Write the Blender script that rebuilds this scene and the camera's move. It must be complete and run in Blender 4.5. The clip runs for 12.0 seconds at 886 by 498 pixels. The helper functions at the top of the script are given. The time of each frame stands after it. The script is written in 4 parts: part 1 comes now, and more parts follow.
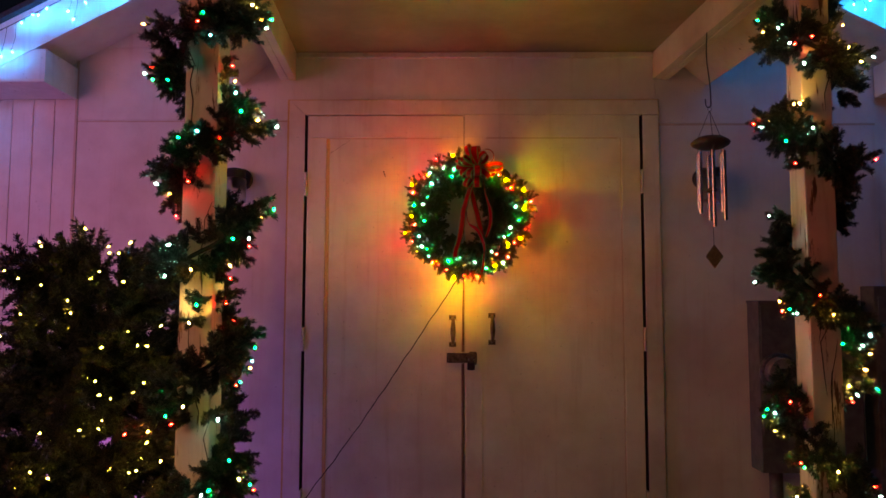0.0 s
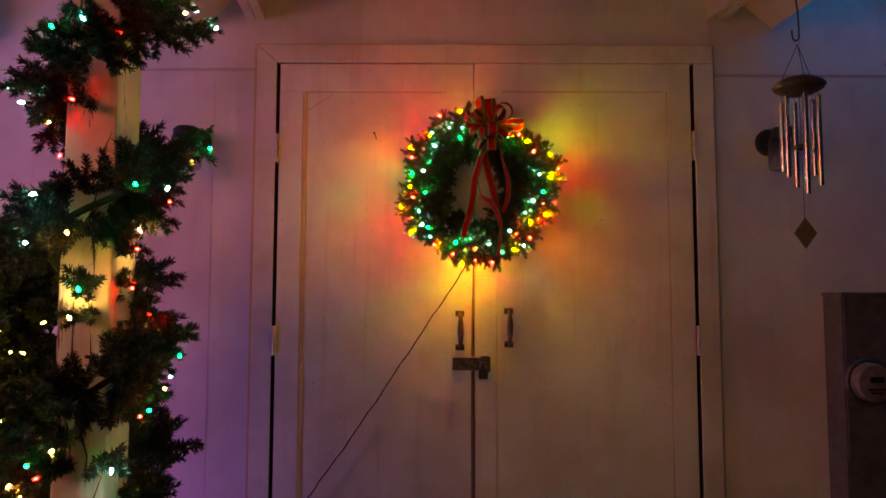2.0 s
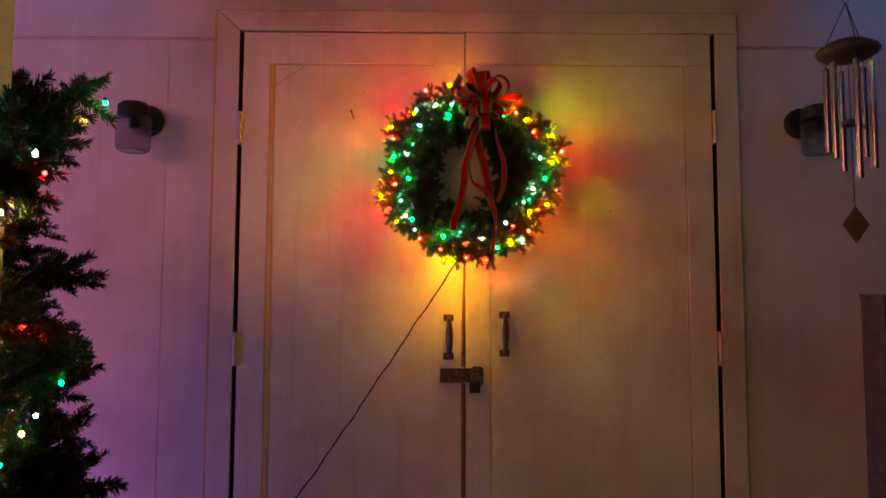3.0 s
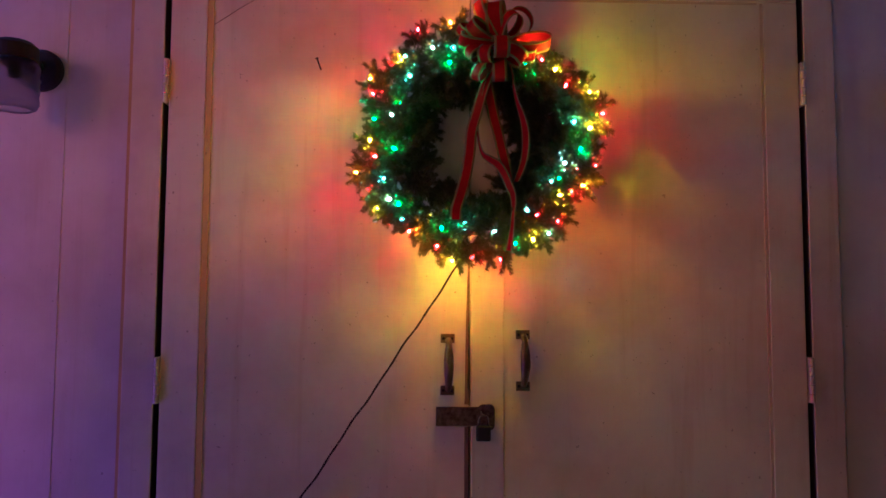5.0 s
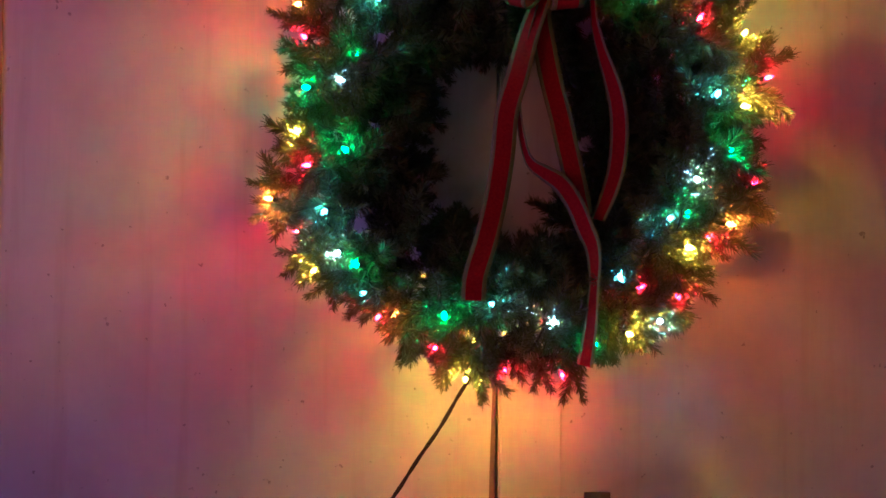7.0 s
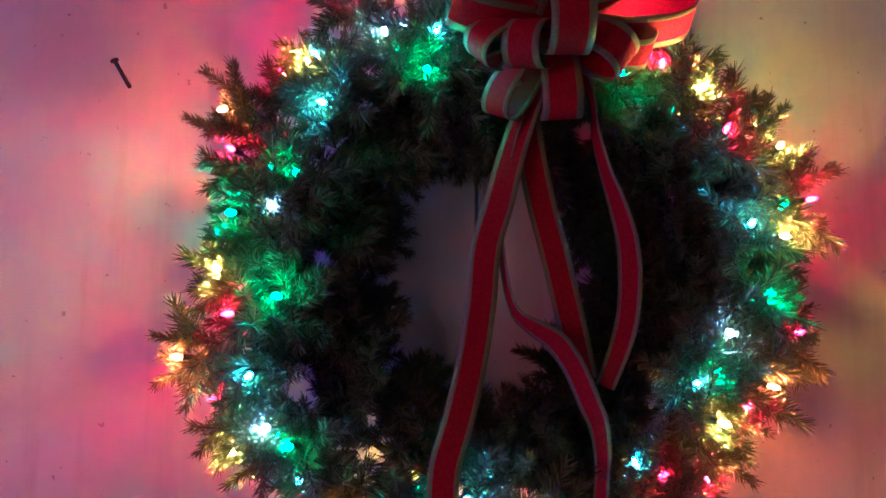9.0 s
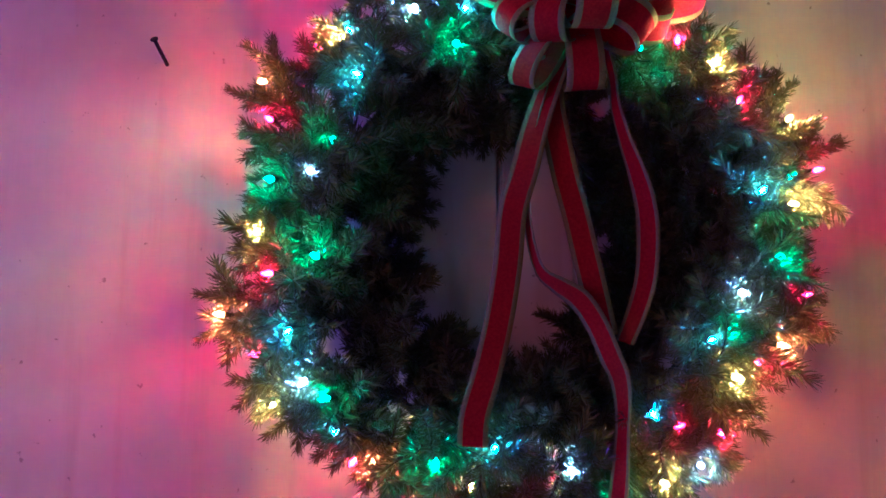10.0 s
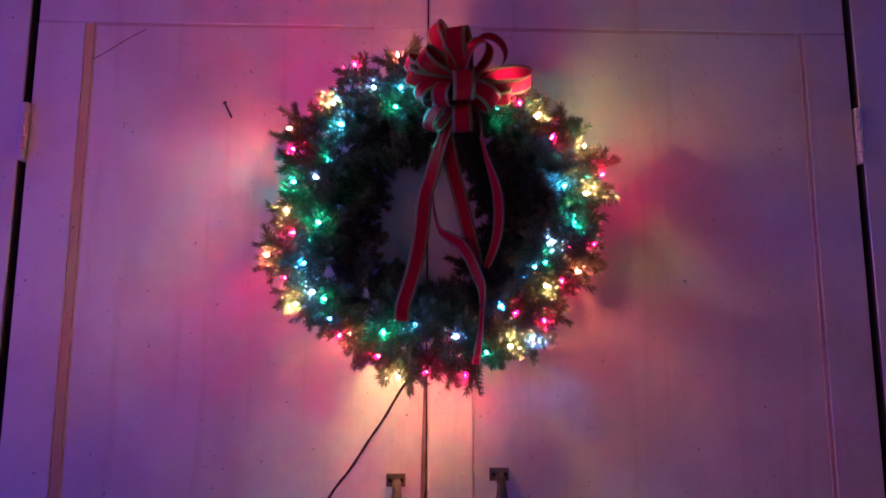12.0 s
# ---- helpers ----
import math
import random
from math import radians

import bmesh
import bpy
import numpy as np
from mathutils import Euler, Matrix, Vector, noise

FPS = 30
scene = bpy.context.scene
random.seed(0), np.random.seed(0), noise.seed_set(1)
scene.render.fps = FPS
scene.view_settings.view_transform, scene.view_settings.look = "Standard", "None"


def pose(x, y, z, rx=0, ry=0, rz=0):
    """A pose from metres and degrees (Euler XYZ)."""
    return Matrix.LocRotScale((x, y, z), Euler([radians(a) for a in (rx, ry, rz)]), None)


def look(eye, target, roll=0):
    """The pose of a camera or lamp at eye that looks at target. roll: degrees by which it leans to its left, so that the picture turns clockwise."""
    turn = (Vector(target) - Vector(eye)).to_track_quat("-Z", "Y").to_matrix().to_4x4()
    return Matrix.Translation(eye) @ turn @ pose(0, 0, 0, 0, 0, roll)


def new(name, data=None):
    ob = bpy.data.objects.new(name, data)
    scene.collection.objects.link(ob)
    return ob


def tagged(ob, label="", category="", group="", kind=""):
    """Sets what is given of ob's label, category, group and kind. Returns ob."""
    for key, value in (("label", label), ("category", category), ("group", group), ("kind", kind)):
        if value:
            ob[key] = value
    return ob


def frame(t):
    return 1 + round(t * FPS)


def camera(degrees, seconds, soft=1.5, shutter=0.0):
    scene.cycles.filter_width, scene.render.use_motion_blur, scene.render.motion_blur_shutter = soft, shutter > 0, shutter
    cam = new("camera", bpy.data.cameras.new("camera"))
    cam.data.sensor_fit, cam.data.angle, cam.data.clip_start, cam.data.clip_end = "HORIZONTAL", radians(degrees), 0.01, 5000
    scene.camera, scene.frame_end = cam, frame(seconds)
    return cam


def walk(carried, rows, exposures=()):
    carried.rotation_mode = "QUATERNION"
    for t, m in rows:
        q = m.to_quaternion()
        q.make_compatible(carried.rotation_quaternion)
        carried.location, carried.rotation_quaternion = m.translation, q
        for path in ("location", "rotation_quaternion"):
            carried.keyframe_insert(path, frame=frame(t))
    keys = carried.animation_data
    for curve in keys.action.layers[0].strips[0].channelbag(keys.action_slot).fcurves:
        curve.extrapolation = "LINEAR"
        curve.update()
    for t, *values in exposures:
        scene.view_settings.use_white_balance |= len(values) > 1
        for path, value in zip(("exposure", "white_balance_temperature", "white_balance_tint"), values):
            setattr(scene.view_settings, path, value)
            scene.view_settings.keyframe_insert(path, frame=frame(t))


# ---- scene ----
cam = camera(66.0, 12.0, soft=1.6)
# seconds, eye x y z, yaw, pitch, roll
ROWS = [
    (0, 0.0718, 0.1392, 1.1839, 0.635, 4.194, -0.115),
    (0.5, 0.0515, 0.2781, 1.1649, 0.639, 4.316, -0.126),
    (1, 0.0306, 0.4283, 1.1541, 0.475, 4.312, -0.167),
    (1.5, 0.0005, 0.5841, 1.1519, 0.240, 4.254, -0.238),
    (2, 0.0111, 0.7496, 1.1548, -0.185, 4.160, -0.124),
    (2.5, 0.0309, 0.9169, 1.1597, -0.538, 4.029, -0.133),
    (3, 0.0359, 1.0622, 1.1661, -0.710, 4.038, -0.171),
    (5, 0.0262, 1.6266, 1.2053, -1.519, 3.770, -0.313),
    (5.5, 0.0019, 1.7770, 1.2054, -1.610, 3.742, -0.359),
    (6, -0.0061, 2.0092, 1.2555, -1.004, 3.312, -0.556),
    (6.5, -0.0038, 2.1896, 1.3245, -1.246, 2.983, -0.489),
    (7, 0.0406, 2.3945, 1.4033, -1.586, 1.389, -0.345),
    (7.5, 0.0677, 2.5154, 1.4842, -2.291, 1.988, -0.259),
    (9.5, 0.0655, 2.5545, 1.5075, -2.671, 6.469, -0.343),
    (10, 0.0391, 2.5261, 1.4659, -2.750, 6.477, -0.447),
    (10.5, 0.0074, 2.4546, 1.4279, -2.618, 6.626, -0.441),
    (11, 0.0431, 2.3527, 1.4140, -2.854, 6.639, -0.171),
    (11.5, 0.0816, 2.1962, 1.3541, -3.359, 7.232, -0.088),
    (12, 0.1164, 2.0314, 1.3254, -2.143, 8.274, -0.084),
]
EXPOSURES = [(0.0, 0.84, 7500, -3), (3.2, 0.86, 7350, -2), (5.0, 0.60, 5450, 18), (6.0, 0.36, 5000, 36), (7.5, 0.24, 4900, 48), (9.3, 0.74, 4350, 66),
             (10.5, 0.64, 4250, 78), (11.5, 0.48, 4250, 90), (12.0, 0.33, 4350, 95)]
walk(cam, [(t, pose(x, y, z, 90 + pitch, roll, yaw)) for t, x, y, z, yaw, pitch, roll in ROWS], EXPOSURES)

# ---- light ----
world = bpy.data.worlds.new("night")
world.use_nodes = True
scene.world = world
world.node_tree.nodes["Background"].inputs[0].default_value = (0.10, 0.13, 0.30, 1)
world.node_tree.nodes["Background"].inputs[1].default_value = 0.012


def area_lamp(name, eye, target, size, power, colour):
    data = bpy.data.lights.new(name, "AREA")
    data.shape, data.size, data.energy, data.color = "DISK", size, power, colour
    ob = new(name, data)
    ob.matrix_world = look(eye, target)
    return ob


# added fill lamps out of view, behind and beside the camera, to tint the wall
area_lamp("fill_lamp_blue", (-2.6, 1.85, 1.7), (-0.3, 3.26, 1.4), 1.3, 3.8, (0.50, 0.21, 0.95))
area_lamp("fill_lamp_violet", (-1.8, 2.75, 0.10), (-0.5, 3.26, 0.7), 0.3, 3.2, (0.42, 0.13, 1.05))
area_lamp("fill_lamp_warm", (-2.7, 0.0, 1.9), (-0.2, 3.26, 0.9), 1.4, 12.6, (1.0, 0.225, 0.115))

GLOW = {"R": (1.0, 0.008, 0.010), "G": (0.004, 1.0, 0.17), "B": (0.08, 0.62, 0.64), "Y": (1.0, 0.66, 0.007),
        "O": (1.0, 0.22, 0.003), "W": (0.42, 0.90, 0.86), "C": (1.0, 0.64, 0.07), "S": (0.015, 0.28, 1.0)}
SHARE = {"W": 0.10, "B": 0.10, "G": 0.14, "R": 0.22, "Y": 0.46, "O": 0.32}
PALE = {"Y": (1.0, 0.54, 0.12), "O": (1.0, 0.33, 0.05)}
POWER = {"wreath": 20000.0, "garland": 2800.0, "shrub": 260.0, "eave": 620.0}
SHELL = {"wreath": 26.0, "garland": 12.0, "shrub": 14.0, "eave": 8.0}


# ---- materials ----
def nodes_of(name):
    m = bpy.data.materials.new(name)
    m.use_nodes = True
    t = m.node_tree
    return m, t, t.nodes["Principled BSDF"]


def link(t, a, b):
    t.links.new(a, b)


def coords(t, scale=(1, 1, 1), source="Object"):
    c, mp = t.nodes.new("ShaderNodeTexCoord"), t.nodes.new("ShaderNodeMapping")
    mp.inputs["Scale"].default_value = scale
    link(t, c.outputs[source], mp.inputs[0])
    return mp.outputs[0]


def noise_tex(t, vec, scale, detail=4.0, rough=0.55):
    n = t.nodes.new("ShaderNodeTexNoise")
    n.inputs["Scale"].default_value, n.inputs["Detail"].default_value, n.inputs["Roughness"].default_value = scale, detail, rough
    link(t, vec, n.inputs["Vector"])
    return n.outputs["Fac"]


def ramp(t, fac, stops):
    r = t.nodes.new("ShaderNodeValToRGB")
    e = r.color_ramp.elements
    e[0].position, e[0].color = stops[0][0], (*stops[0][1], 1)
    e[1].position, e[1].color = stops[-1][0], (*stops[-1][1], 1)
    for p, c in stops[1:-1]:
        x = e.new(p)
        x.color = (*c, 1)
    link(t, fac, r.inputs[0])
    return r.outputs[0]


def mixed(t, fac, a, b, blend="MIX"):
    m = t.nodes.new("ShaderNodeMix")
    m.data_type, m.blend_type = "RGBA", blend
    for socket, v in ((0, fac), (6, a), (7, b)):
        if isinstance(v, (int, float)):
            m.inputs[socket].default_value = v
        elif isinstance(v, tuple):
            m.inputs[socket].default_value = (*v, 1)
        else:
            link(t, v, m.inputs[socket])
    return m.outputs[2]


def bump(t, p, height, strength, dist=0.002):
    b = t.nodes.new("ShaderNodeBump")
    b.inputs["Strength"].default_value, b.inputs["Distance"].default_value = strength, dist
    link(t, height, b.inputs["Height"])
    link(t, b.outputs[0], p.inputs["Normal"])


def painted(name, base, dirty, streak=(0.45, 0.30, 0.16), amount=0.35, rough=0.45, peel=0.0):
    """Old white paint on wood: cloudy soiling, runs down the boards, specks, fine grain, bare wood where it peels."""
    m, t, p = nodes_of(name)
    world_place = t.nodes.new("ShaderNodeNewGeometry").outputs["Position"]
    clouds = noise_tex(t, world_place, 3.2, 5, 0.62)
    col = ramp(t, clouds, [(0.32, dirty), (0.62, base)])
    stretched = t.nodes.new("ShaderNodeMapping")
    stretched.inputs["Scale"].default_value = (26, 26, 1.6)
    link(t, world_place, stretched.inputs[0])
    runs = noise_tex(t, stretched.outputs[0], 1.0, 5, 0.6)
    col = mixed(t, ramp(t, runs, [(0.56, (0, 0, 0)), (0.74, (amount,) * 3)]), col, streak)
    specks = noise_tex(t, world_place, 95, 2, 0.5)
    col = mixed(t, ramp(t, specks, [(0.72, (0, 0, 0)), (0.77, (0.55,) * 3)]), col, (0.16, 0.10, 0.06))
    if peel:
        fine = t.nodes.new("ShaderNodeMapping")
        fine.inputs["Scale"].default_value = (34, 34, 4.5)
        link(t, world_place, fine.inputs[0])
        flakes = noise_tex(t, fine.outputs[0], 1.0, 6, 0.7)
        col = mixed(t, ramp(t, flakes, [(0.69 - 0.14 * peel, (0, 0, 0)), (0.73 - 0.14 * peel, (1, 1, 1))]), col, (0.13, 0.085, 0.055))
    link(t, col, p.inputs["Base Color"])
    p.inputs["Roughness"].default_value = rough
    grain = noise_tex(t, stretched.outputs[0], 5.0, 4, 0.6)
    bump(t, p, grain, 0.25)
    return m


def plain(name, colour, rough, metal=0.0, wear=None, scale=60.0, bumpy=0.15):
    m, t, p = nodes_of(name)
    vec = coords(t)
    n = noise_tex(t, vec, scale, 5, 0.6)
    dark = tuple(c * 0.6 for c in colour)
    link(t, ramp(t, n, [(0.35, wear or dark), (0.65, colour)]), p.inputs["Base Color"])
    p.inputs["Roughness"].default_value, p.inputs["Metallic"].default_value = rough, metal
    bump(t, p, n, bumpy, 0.001)
    return m


def needles_material(name, young, old):
    m, t, p = nodes_of(name)
    info = t.nodes.new("ShaderNodeObjectInfo")
    geo = t.nodes.new("ShaderNodeNewGeometry")
    link(t, mixed(t, ramp(t, geo.outputs["Random Per Island"], [(0.0, (0, 0, 0)), (1.0, (1, 1, 1))]),
                  mixed(t, info.outputs["Random"], young, old), tuple(c * 0.45 for c in old)), p.inputs["Base Color"])
    p.inputs["Roughness"].default_value = 0.34
    p.inputs["Transmission Weight"].default_value = 0.0
    return m


def glowing(name, colour, power):
    """The hot filament in a mini bulb."""
    m, t, p = nodes_of(name)
    p.inputs["Base Color"].default_value = (*colour, 1)
    p.inputs["Emission Color"].default_value = (*colour, 1)
    p.inputs["Emission Strength"].default_value = power
    return m


def bulb_shell(name, colour, power):
    """Thin tinted glass of a mini bulb, glowing in its own colour."""
    m, t, p = nodes_of(name)
    clear, glow, both = t.nodes.new("ShaderNodeBsdfTransparent"), t.nodes.new("ShaderNodeEmission"), t.nodes.new("ShaderNodeAddShader")
    glow.inputs[0].default_value, glow.inputs[1].default_value = (*colour, 1), power
    link(t, clear.outputs[0], both.inputs[0])
    link(t, glow.outputs[0], both.inputs[1])
    link(t, both.outputs[0], t.nodes["Material Output"].inputs[0])
    return m


PAINT = painted("door_paint", (0.80, 0.75, 0.66), (0.62, 0.54, 0.44), amount=0.30)
TRIM = painted("trim_paint", (0.78, 0.73, 0.65), (0.56, 0.48, 0.40), amount=0.40)
SIDING = painted("siding_paint", (0.78, 0.75, 0.70), (0.62, 0.57, 0.52), amount=0.20)
# cream ceiling darkened in its base colour to offset the light it catches
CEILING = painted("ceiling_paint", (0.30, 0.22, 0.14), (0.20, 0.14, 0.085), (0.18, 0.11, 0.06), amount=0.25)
BEAM = painted("beam_paint", (0.58, 0.50, 0.40), (0.38, 0.31, 0.23), amount=0.45, peel=0.2)
POST = painted("post_paint", (0.80, 0.76, 0.70), (0.58, 0.53, 0.46), (0.30, 0.22, 0.15), amount=0.55, rough=0.55, peel=0.75)
FASCIA = painted("fascia_paint", (0.80, 0.80, 0.80), (0.60, 0.60, 0.60), (0.2, 0.2, 0.2), amount=0.30, peel=0.25)
GROOVE = painted("stained_joint", (0.68, 0.48, 0.18), (0.54, 0.36, 0.12), amount=0.5, rough=0.7)
# near-black for cracks and backing, and for shade painted into the door gaps
SHADOW_GAP = plain("dark_wood_and_gap_shade", (0.03, 0.022, 0.018), 0.9)
ROOFING = plain("roof_felt", (0.05, 0.05, 0.055), 0.9, scale=120)
CONCRETE = plain("concrete", (0.32, 0.31, 0.29), 0.85, scale=7, bumpy=0.3)
NEEDLE = needles_material("wreath_needles", (0.075, 0.130, 0.034), (0.150, 0.135, 0.028))
NEEDLE_G = needles_material("garland_needles", (0.026, 0.055, 0.042), (0.036, 0.050, 0.034))
NEEDLE_T = needles_material("shrub_needles", (0.030, 0.054, 0.044), (0.036, 0.047, 0.036))
TWIG = plain("twig", (0.07, 0.045, 0.025), 0.8, scale=200)
WIRE = plain("green_wire", (0.012, 0.035, 0.018), 0.5, scale=200)
CORD = plain("brown_cord", (0.016, 0.009, 0.007), 0.95, scale=300)
VELVET = plain("red_velvet", (0.46, 0.012, 0.005), 0.8, wear=(0.32, 0.003, 0.005), scale=400, bumpy=0.3)
VELVET.node_tree.nodes["Principled BSDF"].inputs["Specular IOR Level"].default_value = 0.12
GOLD_EDGE = plain("olive_gold_edging", (0.25, 0.20, 0.045), 0.5, scale=700, bumpy=0.4)
IRON = plain("aged_brass", (0.26, 0.19, 0.12), 0.36, 0.85, wear=(0.13, 0.095, 0.06), scale=22)
RUST = plain("rusty_steel", (0.15, 0.115, 0.10), 0.62, 0.5, wear=(0.035, 0.022, 0.016), scale=90, bumpy=0.4)
BLACK = plain("black_metal", (0.010, 0.010, 0.011), 0.7, 0.0, scale=90)
CHROME = plain("aluminium_tube", (0.46, 0.53, 0.68), 0.2, 1.0, wear=(0.32, 0.37, 0.48), scale=40, bumpy=0.03)
DARKWOOD = plain("dark_wood", (0.05, 0.028, 0.02), 0.55, scale=70)
SLATE = plain("weathered_wood", (0.12, 0.085, 0.06), 0.6, scale=70)
GREY_BOX = plain("grey_enamel", (0.14, 0.135, 0.14), 0.5, 0.1, scale=25)
METER_FACE = plain("meter_face", (0.22, 0.20, 0.205), 0.2, scale=30)
DIAL = plain("dial_black", (0.01, 0.01, 0.01), 0.4)
STEEL_RING = plain("steel_ring", (0.16, 0.16, 0.17), 0.4, 0.8)
SHACKLE = plain("shackle", (0.7, 0.7, 0.7), 0.2, 1.0)


def glass_material(name):
    m, t, p = nodes_of(name)
    p.inputs["Base Color"].default_value = (0.62, 0.63, 0.66, 1)
    p.inputs["Roughness"].default_value = 0.34
    p.inputs["Transmission Weight"].default_value = 1.0
    p.inputs["IOR"].default_value = 1.2
    bump(t, p, noise_tex(t, coords(t), 30, 2), 0.3)
    return m


GLASS = glass_material("seeded_glass")


# ---- mesh helpers ----
def add_box(bm, x0, x1, y0, y1, z0, z1, slot=0):
    v = [bm.verts.new(p) for p in ((x0, y0, z0), (x1, y0, z0), (x1, y1, z0), (x0, y1, z0),
                                   (x0, y0, z1), (x1, y0, z1), (x1, y1, z1), (x0, y1, z1))]
    for f in ((0, 3, 2, 1), (4, 5, 6, 7), (0, 1, 5, 4), (1, 2, 6, 5), (2, 3, 7, 6), (3, 0, 4, 7)):
        bm.faces.new([v[i] for i in f]).material_index = slot


def prism(bm, outline, y0, y1):
    """Outline in x and z, extruded from y0 back to y1."""
    a = [bm.verts.new((x, y0, z)) for x, z in outline]
    b = [bm.verts.new((x, y1, z)) for x, z in outline]
    n = len(outline)
    bm.faces.new(a)
    bm.faces.new(b[::-1])
    for i in range(n):
        bm.faces.new((a[(i + 1) % n], a[i], b[i], b[(i + 1) % n]))
    bmesh.ops.recalc_face_normals(bm, faces=bm.faces)


def softened(bm, width=0.003, segments=2):
    bmesh.ops.bevel(bm, geom=bm.edges[:], offset=width, segments=segments, affect="EDGES", profile=0.6)
    return bm


def boxes(*dims, soft=0.0):
    bm = bmesh.new()
    for d in dims:
        add_box(bm, *d)
    return softened(bm, soft) if soft else bm


def add_tube(bm, path, radius, sides=8, cap=True, taper=None):
    rings, n = [], len(path)
    pts = [Vector(p) for p in path]
    up = Vector((0.13, 0.31, 0.94))
    for i, p in enumerate(pts):
        d = (pts[min(i + 1, n - 1)] - pts[max(i - 1, 0)]).normalized()
        a = d.cross(up if abs(d.dot(up)) < 0.95 else Vector((1, 0, 0))).normalized()
        b = d.cross(a)
        r = radius * (taper[i] if taper else 1.0)
        rings.append([bm.verts.new(p + r * (math.cos(k * math.tau / sides) * a + math.sin(k * math.tau / sides) * b)) for k in range(sides)])
    for r0, r1 in zip(rings, rings[1:]):
        for k in range(sides):
            bm.faces.new((r0[k], r0[(k + 1) % sides], r1[(k + 1) % sides], r1[k]))
    if cap:
        bm.faces.new(rings[0][::-1])
        bm.faces.new(rings[-1])


def tube(path, radius, sides=8, taper=None):
    bm = bmesh.new()
    add_tube(bm, path, radius, sides, True, taper)
    bmesh.ops.recalc_face_normals(bm, faces=bm.faces)
    return bm


def lathe(profile, centre, axis="z", sides=28):
    """Profile: radius and height pairs, turned round an axis through the centre."""
    bm = bmesh.new()
    rings = []
    for r, h in profile:
        ring = []
        for k in range(sides):
            a = k * math.tau / sides
            u, w = r * math.cos(a), r * math.sin(a)
            off = (u, w, h) if axis == "z" else ((u, h, w) if axis == "y" else (h, u, w))
            ring.append(bm.verts.new(Vector(centre) + Vector(off)))
        rings.append(ring)
    for r0, r1 in zip(rings, rings[1:]):
        for k in range(sides):
            bm.faces.new((r0[k], r0[(k + 1) % sides], r1[(k + 1) % sides], r1[k]))
    bm.faces.new(rings[0])
    bm.faces.new(rings[-1])
    bmesh.ops.recalc_face_normals(bm, faces=bm.faces)
    return bm


def mesh_of(name, bm, *materials, smooth=False):
    me = bpy.data.meshes.new(name)
    bm.to_mesh(me)
    bm.free()
    for m in materials:
        me.materials.append(m)
    if smooth:
        for f in me.polygons:
            f.use_smooth = True
    return me


def part(name, bm, material, parent, label="", smooth=False):
    mats = material if isinstance(material, tuple) else (material,)
    ob = new(name, mesh_of(name, bm, *mats, smooth=smooth))
    ob.parent = parent
    return tagged(ob, label)


def thing(name, label, category, group="", kind="", at=(0, 0, 0)):
    ob = new(name)
    ob.location = at
    ob.empty_display_size = 0.05
    return tagged(ob, label, category, group, kind)


def solid(name, bm, material, label, category="", kind="structure", smooth=False):
    mats = material if isinstance(material, tuple) else (material,)
    return tagged(new(name, mesh_of(name, bm, *mats, smooth=smooth)), label, category, "", kind)


# ---- large structure ----
WALL = 3.262
LEFT, RIGHT, HEAD = -0.599, 0.951, 2.034
MID = 0.175
SLOPE = 0.518


def ground():
    bm = bmesh.new()
    bmesh.ops.create_grid(bm, x_segments=2, y_segments=2, size=400)
    solid("ground", bm, CONCRETE, "grey concrete ground sheet of the yard", "ground")


def front_wall():
    wall = thing("wall_front", "cream painted panel wall with stained seams", "wall", kind="structure")
    gap = 0.0008
    cas = 0.07
    zones = [("panel", -1.676, LEFT - cas, 0.0, 2.016 - gap), ("panel", -1.676, LEFT - cas, 2.016 + gap, 2.36),
             ("panel", RIGHT + cas, 2.03, 0.0, 2.0 - gap), ("panel", RIGHT + cas, 2.03, 2.0 + gap, 2.36),
             ("panel", LEFT - cas, RIGHT + cas, HEAD + 0.055, 2.36)]
    for n, x0, x1, z0, z1 in zones:
        part(n, boxes((x0 + gap / 2, x1 - gap / 2, WALL, WALL + 0.018, z0, z1)), SIDING, wall)
    bm = bmesh.new()
    prism(bm, [(-1.676, 2.363), (2.03, 2.363), (MID, 2.363 + 1.85 * SLOPE)], WALL, WALL + 0.018)
    part("gable_panel", bm, SIDING, wall)
    part("backing", boxes((-1.676, LEFT - 0.02, WALL + 0.019, WALL + 0.12, 0, 2.36), (RIGHT + 0.02, 2.03, WALL + 0.019, WALL + 0.12, 0, 2.36),
                          (LEFT - 0.02, RIGHT + 0.02, WALL + 0.019, WALL + 0.12, HEAD + 0.02, 2.36)), SHADOW_GAP, wall)
    # stained line of old caulk under the horizontal seams
    part("seam_strip", boxes((-1.676, LEFT - cas, WALL - 0.0012, WALL + 0.001, 2.006, 2.012)), FAINT, wall)
    part("seam_strip", boxes((RIGHT + cas, 2.03, WALL - 0.0012, WALL + 0.001, 1.988, 1.998)), FAINT, wall)
    part("seam_strip", boxes((-0.842, -0.838, WALL - 0.0012, WALL + 0.001, 0.0, 2.005)), SIDING, wall)
    part("corner_trim", boxes((-1.688, -1.677, WALL - 0.004, WALL + 0.02, 0, 2.30)), FAINT, wall)
    side = thing("wall_side_wing", "cream grooved plywood siding of the side wing", "wall", kind="structure")
    x = -1.690
    for i in range(13):
        w = 0.10
        part("board", boxes((x - w + 0.007, x, WALL + 0.006, WALL + 0.012, 0, 2.5), soft=0.002), SIDING, side)
        x -= w
    part("backing", boxes((x, -1.69, WALL + 0.010, WALL + 0.12, 0, 2.5)), SIDING, side)
    part("board", boxes((2.033, 4.2, WALL + 0.006, WALL + 0.03, 0, 2.5)), SIDING, side)


